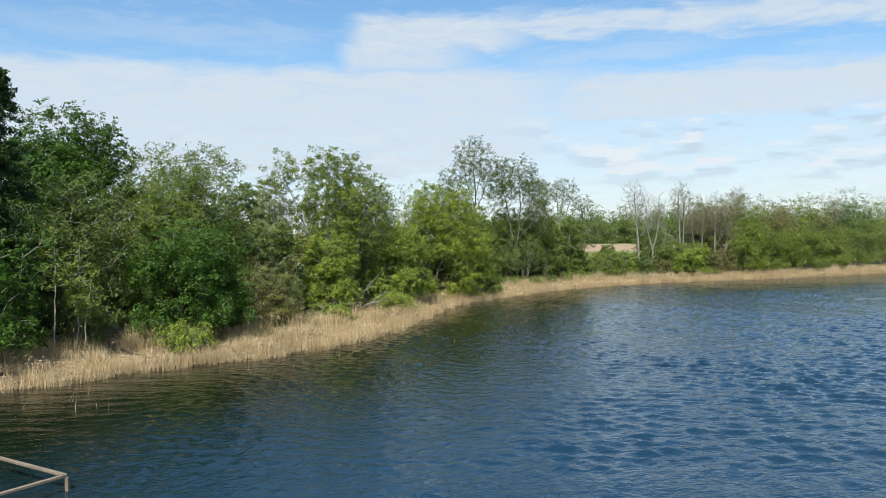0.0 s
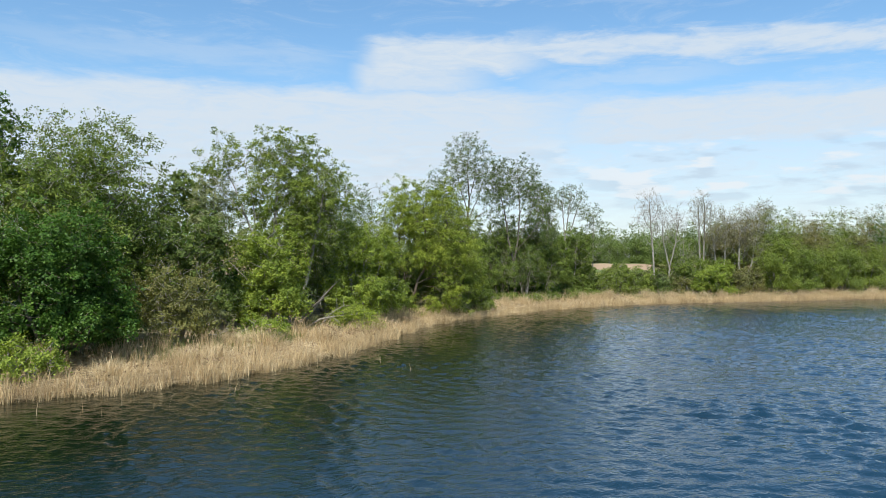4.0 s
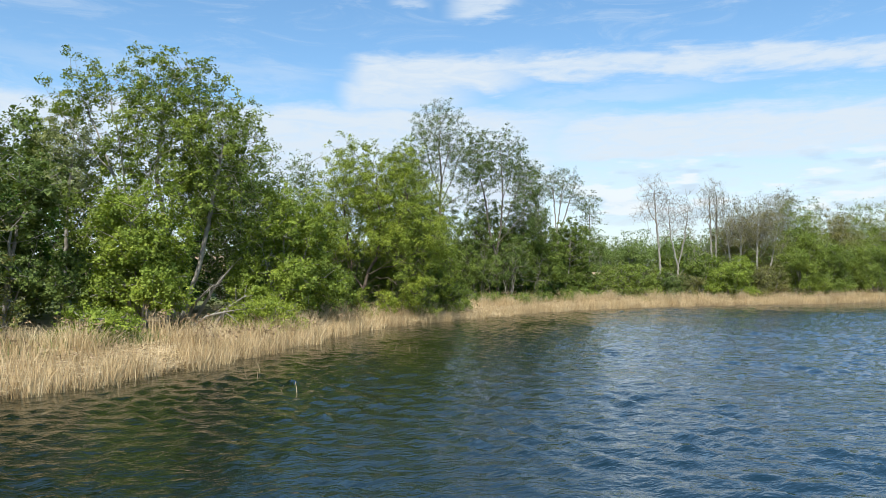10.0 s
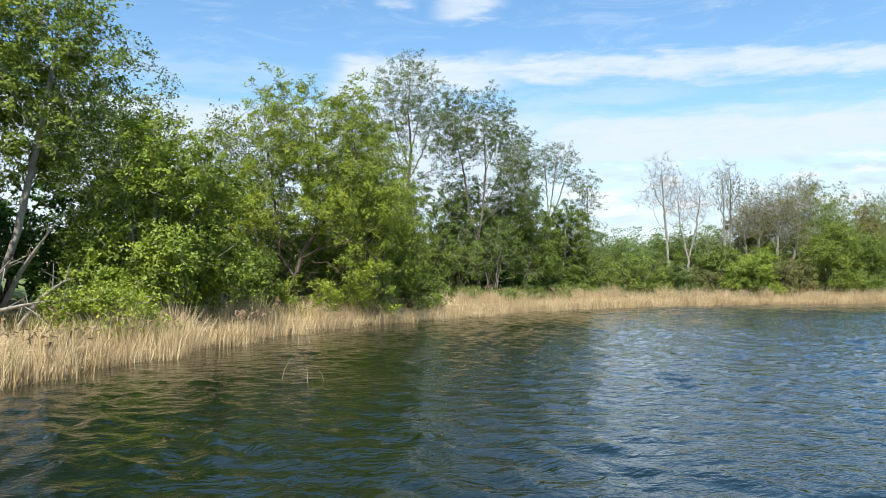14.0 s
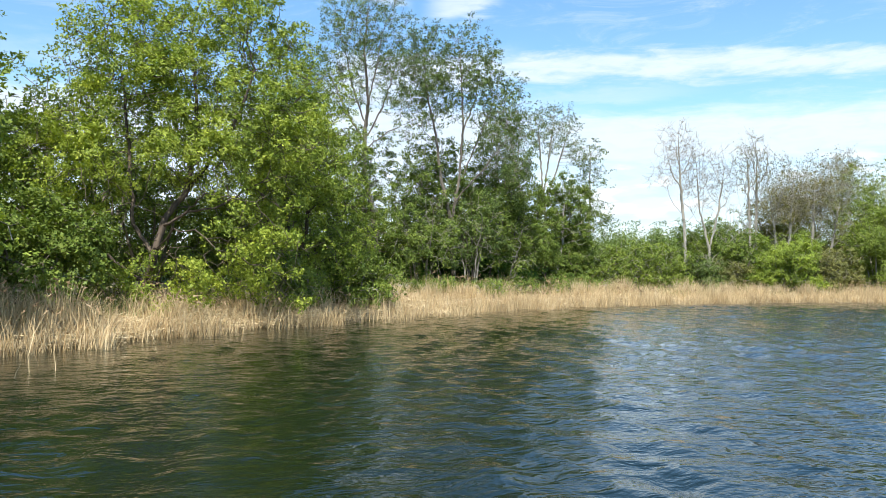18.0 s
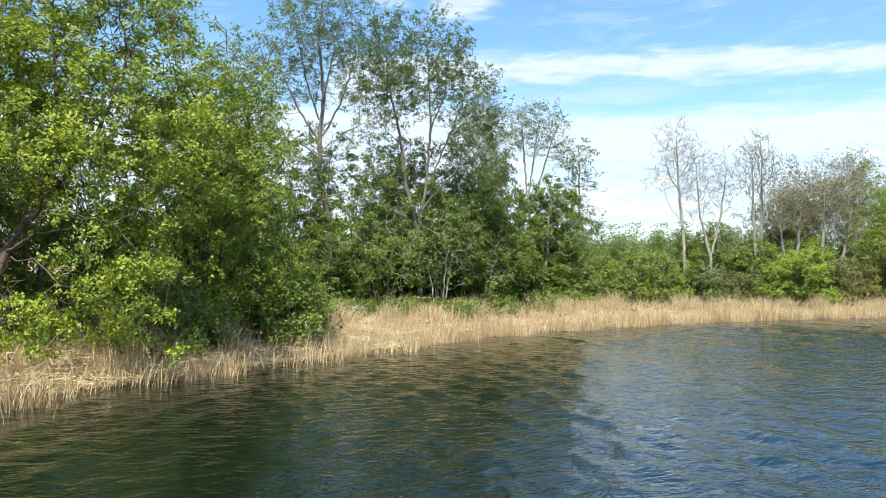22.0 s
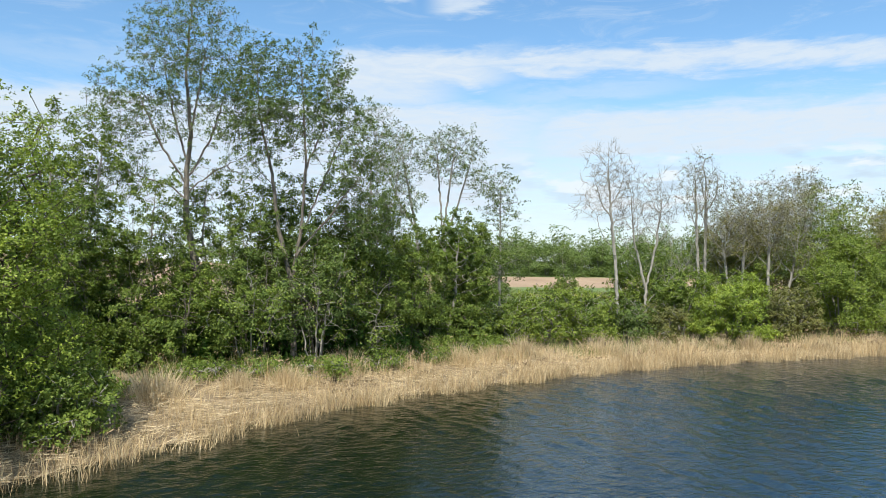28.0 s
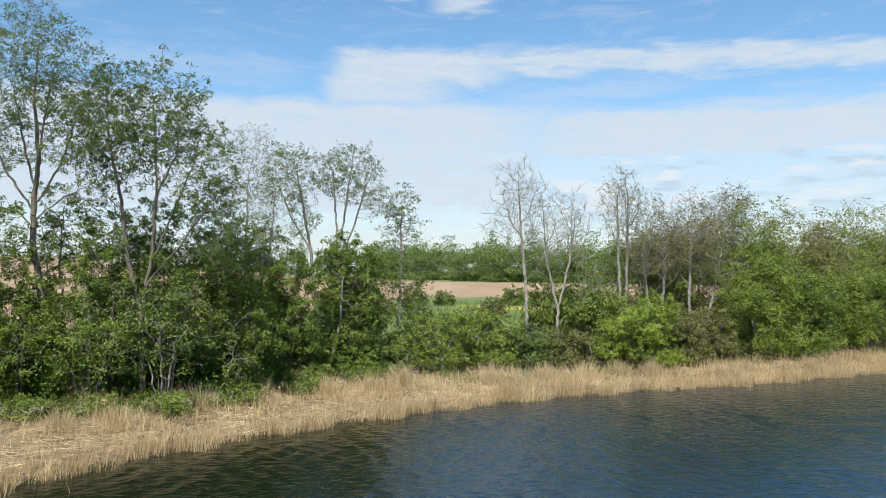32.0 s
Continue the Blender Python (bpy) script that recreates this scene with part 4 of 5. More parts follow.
bush("alder_tree", "grey-green alder behind the willows", -7.2, 92.5, 12.4, 4.0, LEAF_GREY, 30, 22000, 280, BARK_GREY, 0.14, TREES, category="tree", spread=0.42, each=6)
bush("alder_tree", "dark green leafy tree behind the willows", -13.5, 88, 11.5, 4.5, LEAF_GREEN, 230, 16000, 200, BARK_BROWN, 0.2, TREES, category="tree")
bush("willow_bush", "green willow bush in the thicket", -7.6, 83.5, 8.5, 3.0, LEAF_GREEN, 231, 26000, 240, None, 0.12, SHRUBS)
# Fillers behind the hollows; LEAF_DARK on the western ones paints the thicket's shade.
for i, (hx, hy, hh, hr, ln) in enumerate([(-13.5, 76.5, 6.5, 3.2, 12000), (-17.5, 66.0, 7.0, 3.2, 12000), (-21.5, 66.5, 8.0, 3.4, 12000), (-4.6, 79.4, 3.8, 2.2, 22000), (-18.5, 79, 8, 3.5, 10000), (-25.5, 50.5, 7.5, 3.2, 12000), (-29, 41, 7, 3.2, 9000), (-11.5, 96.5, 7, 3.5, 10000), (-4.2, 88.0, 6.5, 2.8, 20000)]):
    bush("alder_bush", "dark green bush filling the thicket, its shade put into the leaf colour", hx, hy, hh, hr, LEAF_GREEN if hx > -5 else LEAF_DARK, 240 + i, ln, 130, BARK_BROWN, 0.115 if hx > -5 else 0.17, SHRUBS)
# dead limbs lying in the hollow under the leaning willow
for i, (p, q) in enumerate([((-9.4, 67.4, 0.6), (-7.2, 65.6, 2.7)), ((-9.0, 68.0, 0.7), (-6.6, 66.6, 3.6)), ((-8.6, 65.6, 0.5), (-6.2, 65.0, 1.5)), ((-7.8, 67.0, 0.5), (-5.8, 66.2, 2.2))]):
    limb = tagged(new("dead_limb"), "pale dead willow limb lying in the hollow", "branch", "dead limbs")
    p, q = np.array(p), np.array(q)
    limb.location = p
    mid = (q - p) * 0.5 + np.array((0, 0, 0.25))
    pts = [np.zeros(3), mid * 0.55, mid, (q - p) * 0.78 + np.array((0, 0, 0.12)), q - p]
    P_, Q_ = np.array(pts[:-1]), np.array(pts[1:])
    rr = np.array([0.10, 0.085, 0.07, 0.05, 0.025])
    v, f = tubes(P_, Q_, rr[:-1], rr[1:], 7)
    part_raw("limb", v, f, BARK_GREY, limb, smooth=True)
    lr = np.random.default_rng(300 + i)
    S_ = pts[2] + (pts[4] - pts[2]) * lr.uniform(0, 1, 9)[:, None]
    E_ = S_ + lr.normal(0, 0.35, (9, 3)) + (pts[4] - pts[2]) * 0.2
    v, f = tubes(S_, E_, np.full(9, 0.02), np.full(9, 0.007), 4)
    part_raw("twigs", v, f, BARK_GREY, limb)
# the big willow over the water
tree("willow_tree", "spreading bright green willow with dark twisted trunk", "tree", -1.5, 83.4,
     [[(-0.9, -0.2, -0.3), (-1.0, -0.5, 1.0), (-0.5, -1.0, 2.2), (-0.3, -0.8, 3.2), (0.3, -0.4, 4.2), (0.5, 0, 6.4), (0.2, 0.2, 9.2)], [(-0.6, -0.9, 2.0), (-1.4, -0.6, 3.0), (-1.8, 0, 5.2), (-2.2, 0.2, 8.2)],
      [(-0.3, -0.9, 2.9), (0.6, -1.3, 3.4), (1.5, -1.4, 3.5), (2.6, -1.2, 4.2)], [(-0.9, -0.5, 1.0), (-1.9, -0.9, 1.8), (-2.8, -1.0, 3.0), (-3.6, -1.0, 4.0)],
      [(-0.8, -0.4, 0.8), (-0.2, -1.4, 1.6), (0.2, -1.7, 2.2), (1.0, -2.0, 2.2)], [(0.3, -0.4, 4.2), (1.6, -0.2, 6.0), (2.4, 0, 8.4)],
      [(-0.5, -1.0, 2.2), (0.4, -2.0, 2.8), (1.4, -2.6, 2.6), (2.0, -2.8, 2.1)], [(-0.3, -0.8, 3.2), (-1.0, -2.0, 3.6), (-1.8, -2.5, 3.2)], [(0.6, -1.3, 3.4), (1.4, -2.2, 3.9), (2.4, -2.4, 3.7)]],
     [(0.0, 0.4, 8.4, 4.2, 3.8, 3.6, 2.2), (-3.4, -0.4, 5.4, 2.1, 2.2, 2.6, 0.8), (3.0, -0.4, 5.4, 2.5, 2.4, 2.8, 0.9), (0.7, -0.2, 5.6, 1.6, 1.8, 1.1, 0.35), (-1.6, 0.2, 10.6, 1.8, 1.8, 1.8, 0.5),
      (2.0, 0, 10.4, 1.5, 1.5, 1.7, 0.4), (3.0, -1.8, 1.9, 1.7, 1.2, 1.7, 0.5), (-3.6, -1.4, 2.2, 1.4, 1.2, 1.6, 0.35), (-2.2, -1.6, 4.6, 1.2, 1.0, 1.0, 0.25), (0.9, -1.9, 4.9, 1.3, 1.0, 0.9, 0.25), (-4.4, -1.2, 4.4, 1.8, 1.5, 1.9, 0.4), (-1.0, -2.2, 1.0, 0.9, 0.7, 0.7, 0.14), (1.0, -2.2, 1.2, 1.2, 0.9, 0.8, 0.25)],
     2600, 112000, LEAF_WILLOW, BARK_DARK, 0.095, 0.27, 0.5, 0.15, 31, TREES, 0.6, wild=0.3, r_tip=0.011, twigs=1, bole=0.15, each=11)
bush("willow_tree", "bright green willow leaning over the reeds", 0.9, 90.2, 11.4, 3.8, LEAF_BRIGHT, 32, 78000, 420, BARK_DARK, 0.095, TREES, category="tree", r_base=0.16, spread=0.3, each=11)
bush("willow_bush", "low leafy willow sprouts above the reeds", 3.9, 90.2, 2.6, 1.9, LEAF_GREEN, 132, 13000, 140, None, 0.11, SHRUBS)
bush("willow_bush", "low leafy willow sprouts above the reeds", 1.2, 86.0, 2.4, 1.8, LEAF_GREEN, 133, 12000, 140, None, 0.11, SHRUBS)
# ---- the tall alders ----
tree("tall_alder", "tall open-crowned alder with bare leaning trunk", "tree", 4.4, 105.8,
     [[(0, 0, -0.3), (-0.7, 0, 3), (-1.6, 0, 7.4), (-1.6, 0, 9.6), (-1.4, 0, 12.0), (-1.7, 0, 15), (-1.5, 0, 17.6)],
      [(-1.6, 0, 8.4), (-2.6, 0.3, 9.2), (-3.9, 0.3, 9.6)], [(-1.6, 0, 9.2), (-2.8, -0.4, 11.2), (-3.9, -0.4, 13.6)], [(-1.5, 0, 9.6), (-0.5, 0.4, 11.6), (0.3, 0.4, 14.2)],
      [(-1.6, 0, 10.4), (-2.5, 0.5, 13.0), (-3.0, 0.5, 15.6)], [(-1.5, 0, 11.4), (-0.9, -0.5, 13.8), (-0.5, -0.5, 16.2)], [(-1.6, 0, 8.8), (-0.3, 0, 9.8), (0.9, 0, 10.4)]],
     [(-1.6, 0, 15.6, 3.1, 3.0, 4.3, 1.8), (-4.5, 0, 13.0, 2.3, 2.0, 2.8, 0.9), (1.0, 0, 13.2, 2.1, 2.0, 3.0, 0.7), (-5.2, 0, 9.8, 2.0, 1.4, 1.5, 0.4), (1.2, 0, 9.9, 1.4, 1.2, 0.9, 0.15)],
     2100, 44000, LEAF_ALDER, BARK_BROWN, 0.095, 0.2, 1.4, 0.15, 41, TREES, 0.5, r_tip=0.011, twigs=2, wild=0.08, slim=0.65, bole=0.24, each=5, size_twig=0.8)
tree("tall_alder", "tall open-crowned alder with forked trunks", "tree", 8.5, 105.4,
     [[(0, 0, -0.3), (-0.2, 0, 4.4), (-0.9, 0, 7.4), (-1.2, 0, 10), (-1.9, 0, 13), (-2.0, 0, 15.6)], [(-0.2, 0, 4.4), (0.3, 0.1, 7.6), (0.5, 0, 10.6), (0.4, 0, 13.2), (0.2, 0, 15.8)],
      [(0.3, 0, 7.0), (1.2, 0, 9.2), (2.4, 0, 12.2)], [(0.1, 0, 6.0), (1.6, -0.3, 7.6), (3.2, -0.4, 9.8)], [(-1.1, 0, 9.4), (-2.4, 0.3, 10.8), (-3.2, 0.3, 12.4)], [(0.5, 0, 10.4), (1.3, 0.5, 12.4), (1.5, 0.5, 14.6)]],
     [(-1.4, 0, 13.6, 2.2, 2.3, 3.5, 1.2), (0.8, 0, 13.6, 2.1, 2.2, 3.4, 1.1), (2.8, 0, 11.2, 1.9, 2.0, 2.9, 0.8), (3.8, 0, 8.0, 1.5, 1.6, 2.0, 0.3)],
     1900, 38000, LEAF_ALDER, BARK_BROWN, 0.105, 0.2, 1.5, 0.13, 42, TREES, 0.5, r_tip=0.011, twigs=2, wild=0.08, slim=0.65, bole=0.18, each=6, size_twig=0.8)
tree("alder_tree", "slender half-leafed tree beside the tall alders", "tree", 11.8, 112.5, [[(0, 0, -0.3), (-0.2, 0, 5), (0.0, 0, 12)], [(0, 0, 3), (1.2, 0, 7), (1.6, 0, 11)]],
     [(0.3, 0, 10.6, 2.3, 2.2, 4.2, 1), (0.4, 0, 6.0, 2.2, 2.0, 2.4, 0.5)], 1300, 9500, LEAF_GREY, BARK_GREY, 0.09, 0.22, 1.6, 0.12, 44, TREES, 0.45, r_tip=0.01, twigs=3, each=4)
tree("alder_tree", "open grey-green tree with several thin stems", "tree", -2.2, 103.5, [[(0, 0, -0.3), (-0.4, 0, 5), (-1.0, 0, 11)], [(0.2, 0, -0.3), (0.9, 0, 5), (1.6, 0, 10)]],
     [(-0.2, 0, 9.0, 3.2, 3.0, 4.0, 1), (0.8, 0, 5.2, 2.6, 2.2, 2.0, 0.4)], 800, 16000, LEAF_GREEN, BARK_GREY, 0.13, 0.26, 0.9, 0.12, 45, TREES, 0.42, each=6)
def thicket_alder(x, y, h, r, leaf, seed, leaves, n=5, bark=None):
    """A many-stemmed young alder with an open, twiggy crown from low down to its top."""
    rng = np.random.default_rng(seed)
    crown = [(0, 0, h * 0.62, r * 0.8, r * 0.8, h * 0.36, 1.0)]
    for k in range(6):
        a = 2 * math.pi * k / 6 + rng.uniform(-0.4, 0.4)
        q = rng.uniform(0.4, 0.9)
        crown.append((math.cos(a) * r * q, math.sin(a) * r * q, h * rng.uniform(0.25, 0.85), r * 0.4, r * 0.4, h * 0.13, 0.25))
    return tree("alder_bush", "open green alder thicket with brown stems", "bush", x, y, ring_stems(rng, n, r * 0.25, r * 0.5, h * 0.6, h * 0.9), crown,
                460, int(leaves * 1.3), leaf, bark or BARK_BROWN, 0.11, 0.24, 0.8, 0.06, seed, SHRUBS, 0.6, r_tip=0.011, wild=0.22, twigs=1, each=6)


for i, (hx, hy, hh, hr, ln, lf) in enumerate([
        (5.2, 107.4, 8.0, 2.2, 10000, LEAF_GREEN), (6.9, 105.6, 6.6, 1.7, 10000, LEAF_ALDER), (8.4, 107.6, 8.8, 2.2, 11000, LEAF_GREEN), (9.6, 105.6, 7.4, 1.9, 13000, LEAF_ALDER), (11.4, 109.0, 8.8, 2.4, 14000, LEAF_GREEN),
        (12.4, 108.2, 6.4, 1.9, 12000, LEAF_GREEN), (14.0, 112.6, 7.6, 2.5, 16000, LEAF_GREEN), (17.6, 118.4, 7.8, 2.5, 16000, LEAF_GREEN), (2.6, 106.4, 6.4, 1.9, 9000, LEAF_GREEN), (0.6, 103.8, 6.8, 2.0, 11000, LEAF_GREEN),
        (-1.8, 101.4, 7.2, 2.2, 11000, LEAF_GREEN), (3.4, 103.4, 4.6, 1.7, 9000, LEAF_GREEN), (6.0, 104.0, 4.4, 1.5, 8000, LEAF_GREEN)]):
    thicket_alder(hx, hy, hh, hr, lf, 50 + i, ln)
# LEAF_DARK bushes: partly own dark green, partly hollow shade put into the colour.
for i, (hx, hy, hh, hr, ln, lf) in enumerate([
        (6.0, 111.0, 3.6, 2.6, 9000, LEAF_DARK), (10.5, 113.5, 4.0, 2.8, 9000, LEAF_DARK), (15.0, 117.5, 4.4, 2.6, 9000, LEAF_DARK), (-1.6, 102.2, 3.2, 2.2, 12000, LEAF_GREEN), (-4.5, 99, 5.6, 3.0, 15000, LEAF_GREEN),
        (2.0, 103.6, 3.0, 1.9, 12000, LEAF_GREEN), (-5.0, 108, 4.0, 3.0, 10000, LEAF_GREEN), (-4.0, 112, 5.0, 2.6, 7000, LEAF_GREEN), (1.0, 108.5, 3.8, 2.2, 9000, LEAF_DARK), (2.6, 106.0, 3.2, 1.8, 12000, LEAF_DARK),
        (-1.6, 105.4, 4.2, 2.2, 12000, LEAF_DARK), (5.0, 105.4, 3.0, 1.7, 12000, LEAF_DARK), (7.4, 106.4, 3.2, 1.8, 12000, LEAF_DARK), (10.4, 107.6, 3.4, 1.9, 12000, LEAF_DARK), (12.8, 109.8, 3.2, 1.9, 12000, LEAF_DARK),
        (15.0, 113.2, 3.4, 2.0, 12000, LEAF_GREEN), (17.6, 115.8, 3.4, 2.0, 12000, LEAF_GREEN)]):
    bush("alder_bush", "dense dark green bush filling the alder thicket, hollow shade put into its leaves", hx, hy, hh, hr, lf, 450 + i, ln, 220, BARK_BROWN, 0.14, SHRUBS, foot=0.06, skirt=6)
for i, (hx, hy, hh, hr) in enumerate([(4.6, 101.4, 1.3, 1.6), (7.4, 102.4, 1.5, 1.5), (10.0, 103.9, 1.4, 1.6), (12.6, 106.6, 1.6, 1.6), (-0.6, 99.4, 1.7, 1.9), (15.4, 110.4, 1.4, 1.6), (18.6, 113.2, 1.3, 1.5), (0.2, 94.8, 1.6, 1.7)]):
    bush("nettle_patch", "low leafy green plants at the thicket foot", hx, hy, hh * 0.72, hr * 1.1, LEAF_GREEN, 350 + i, 4200, 80, None, 0.11, SHRUBS, spread=0.36)
for i, (hx, hy, hh) in enumerate([(1.4, 104.8, 9.2), (-1.2, 102.8, 8.4), (6.4, 106.4, 9.6), (3.0, 108.2, 10.4), (7.6, 108.8, 10.6), (10.4, 110.2, 10.2), (12.8, 111.8, 9.6), (-3.4, 105.0, 9.8)]):
    tree("young_alder", "slender young alder with thin bent stem", "tree", hx, hy, [[(0, 0, -0.2), (0.3, 0, hh * 0.35), (-0.1, 0.1, hh * 0.6), (0.2, 0, hh * 0.95)], [(0.3, 0, hh * 0.3), (-0.7, 0, hh * 0.6), (-1.0, 0, hh * 0.8)]],
         [(0.0, 0, hh * 0.74, 1.7, 1.6, hh * 0.27, 1), (-0.2, 0, hh * 0.42, 1.6, 1.5, hh * 0.14, 0.3)], 420, 9000, LEAF_GREEN, BARK_GREY, 0.115, 0.22, 1.0, 0.085, 360 + i, TREES, 0.5, twigs=1, each=5)
for i, (hx, hy, hh) in enumerate([(6.6, 103.6, 5.2), (9.6, 104.9, 6.2), (11.9, 107.4, 5.2)]):
    tree("dead_bush", "grey leafless tangle of arching dead branches", "bush", hx, hy, ring_stems(np.random.default_rng(80 + i), 5, 0.7, 1.9, hh * 0.6, hh),
         [(0, -0.5, hh * 0.55, 2.4, 1.6, hh * 0.42, 1)], 55, 2200, LEAF_GREEN, BARK_GREY, 0.12, 0.5, 0.2, 0.05, 84 + i, SHRUBS, 0.5, wild=0.4, twigs=3)
tree("leaning_tree", "small leafy tree on a pale leaning stem", "tree", 16.0, 115.0, [[(0, 0, -0.2), (0.35, 0, 1.0), (0.9, 0, 3.2), (1.0, 0, 5.5)]],
     [(1.1, 0.6, 6.0, 2.3, 2.1, 3.0, 1), (2.2, 0.6, 3.4, 1.6, 1.6, 1.6, 0.4)], 600, 19000, LEAF_GREEN, BARK_PALE, 0.13, 0.26, 0.7, 0.10, 46, TREES, bole=0.11)
tree("tall_alder", "thin alder with an umbrella crown on bare stems", "tree", 15.6, 119.8,
     [[(0, 0, -0.3), (-0.9, 0, 4), (-1.4, 0, 8), (-2.2, 0, 12.4)], [(0.2, 0, -0.3), (0.8, 0, 5), (0.5, 0, 8), (0.2, 0, 12.6)], [(0.6, 0, 6.4), (1.6, 0, 9), (2.5, 0, 12)], [(0.6, 0, 7.2), (1.0, 0, 10), (1.4, 0, 12.8)],
      [(-1.3, 0, 7.4), (-2.6, 0, 9.6), (-3.3, 0, 11.4)]],
     [(-2.6, 0, 12.3, 2.1, 1.8, 2.2, 0.9), (1.3, 0, 12.4, 2.5, 2.2, 2.2, 1), (-1.8, 0, 9.2, 1.2, 1.2, 1.6, 0.15), (2.9, 0, 10.8, 1.0, 1.0, 1.4, 0.2)], 1300, 17000, LEAF_GREY, BARK_GREY, 0.09, 0.2, 1.6, 0.13, 43, TREES, 0.4,
     r_tip=0.011, twigs=3, wild=0.08, each=4, size_twig=0.7)
tree("alder_tree", "slim sparse tree with small pale leaves", "tree", 20.2, 121.5, [[(0, 0, -0.3), (0.1, 0, 6), (0.2, 0, 11)]], [(0.2, 0, 9.6, 1.4, 1.3, 2.5, 1), (0.4, 0, 5.5, 1.8, 1.8, 2.0, 0.8)],
     480, 7000, LEAF_GREY, BARK_GREY, 0.11, 0.22, 1.2, 0.1, 47, TREES, 0.45, twigs=2, each=4)
# ---- bare trees and shrubs of the north bank ----
BARE = [
    ("tall pale leafless tree on a straight trunk", 29.7, 125.2, 13.6, [[(0, 0, -0.3), (-0.2, 0, 5), (-0.6, 0, 9.5), (-0.7, 0, 12)]], [(-0.6, 0, 10.8, 2.3, 2.0, 2.8, 1), (-2.0, 0, 9.0, 1.6, 1.2, 1.0, 0.25), (0.6, 0, 8.4, 1.0, 1.0, 1.2, 0.15)], 300, 0),
    ("pale dead tree with several forked stems", 32.0, 126.2, 12.0, [[(0, 0, -0.3), (0.1, 0, 3), (-0.8, 0, 6.5), (-1.0, 0, 10)], [(0.1, 0, 3.0), (1.0, 0, 6.5), (1.6, 0, 10.5)], [(0.1, 0, 2.0), (2.4, -0.3, 4.2), (4.0, -0.4, 5.0)]],
     [(-0.6, 0, 8.6, 1.9, 1.6, 3.0, 1), (1.3, 0, 8.6, 1.6, 1.5, 3.0, 0.9), (3.0, -0.3, 4.6, 1.8, 1.0, 0.8, 0.25)], 300, 0),
    ("slim twin-stemmed tree with a few opening buds", 38.3, 131.9, 13.6, [[(0, 0, -0.3), (-0.2, 0, 6), (-0.3, 0, 11)], [(0.3, 0, -0.3), (0.5, 0, 6), (0.6, 0, 11.5)]],
     [(0.1, 0, 10.6, 1.9, 1.7, 3.0, 1)], 300, 2200),
    ("grey leafless tree leaning outward in a clump", 41.0, 130.6, 11.6, [[(0, 0, -0.3), (0.5, 0, 5), (0.9, 0, 10)], [(0.2, 0, -0.3), (-0.9, 0, 4), (-1.5, 0, 8.5)]], [(-0.2, 0, 8.0, 2.6, 2.0, 3.6, 1)], 380, 9000),
    ("grey leafless tree leaning outward in a clump", 44.0, 130.2, 12.4, [[(0, 0, -0.3), (-0.6, 0, 3.5), (-0.3, 0, 10)], [(0.2, 0, -0.3), (1.5, 0, 4.5), (2.4, 0, 9)]], [(0.5, 0, 8.6, 2.7, 2.2, 3.4, 1), (2.8, -0.4, 5.2, 1.6, 1.2, 1.6, 0.3)], 400, 10000),
    ("grey leafless tree rising behind the clump", 48.5, 134.5, 12.6, [[(0, 0, -0.3), (0.1, 0, 6), (0.2, 0, 11)]], [(0.2, 0, 9.6, 2.2, 2.0, 3.0, 1)], 260, 8000),
]
for i, (lab, hx, hy, hh, st, lb, na, ln) in enumerate(BARE):
    st = [[(px, py, pz * 1.08) for px, py, pz in s] for s in st]
    lb = [(cx, cy, cz * 1.09, rx, ry, rz * 1.08, w) for cx, cy, cz, rx, ry, rz, w in lb]
    st = st + [l for s in st for l in fan(np.random.default_rng(160 + i), s, 7, 0.42, 0.9, 1.9, 1.5)]
    tree("bare_tree", lab, "tree", hx, hy, st, lb, int(na * 3.2), ln, LEAF_BUD, BARK_PALE, 0.10, 0.25, 2.2, 0.13, 60 + i, "bare trees", 0.95, r_tip=0.012, twigs=6, bole=0.16, each=3, wild=0.07, size_twig=0.95)
bush("willow_bush", "bright green rounded bush behind the reeds", 36.8, 121.2, 5.3, 3.1, LEAF_BRIGHT, 33, 30000, 260, None, 0.13, SHRUBS)
bush("willow_bush", "fresh green bush behind the reeds", 34.6, 125.5, 5.6, 2.8, LEAF_GREEN, 34, 18000, 200, None, 0.14, SHRUBS)
for i, (hx, hy, hh, hr, ln, lf) in enumerate([
        (20.6, 117.4, 3.6, 2.0, 9000, LEAF_WARM), (23.2, 118.6, 4.4, 2.3, 11000, LEAF_WARM), (26.4, 119.8, 4.0, 2.2, 11000, LEAF_WARM), (29.2, 120.0, 3.4, 1.9, 9000, LEAF_GREY),
        (31.8, 121.6, 2.9, 2.0, 9000, LEAF_OLIVE), (24.8, 123.6, 3.6, 2.2, 9000, LEAF_WARM), (40.6, 123.6, 4.0, 2.3, 14000, LEAF_OLIVE), (43.4, 125.6, 4.2, 2.2, 12000, LEAF_OLIVE), (39.0, 127.0, 5.4, 2.6, 14000, LEAF_WARM), (31.4, 128.4, 5.6, 2.3, 14000, LEAF_WARM), (37.2, 134.5, 7.4, 2.9, 15000, LEAF_WARM), (34.6, 131.0, 6.6, 2.5, 14000, LEAF_GREY), (42.6, 132.6, 7.0, 2.8, 14000, LEAF_WARM)]):
    bush("willow_bush", "spring green shrub on the grassy bank", hx, hy, hh, hr, lf, 170 + i, ln, 170, None, 0.13, SHRUBS)
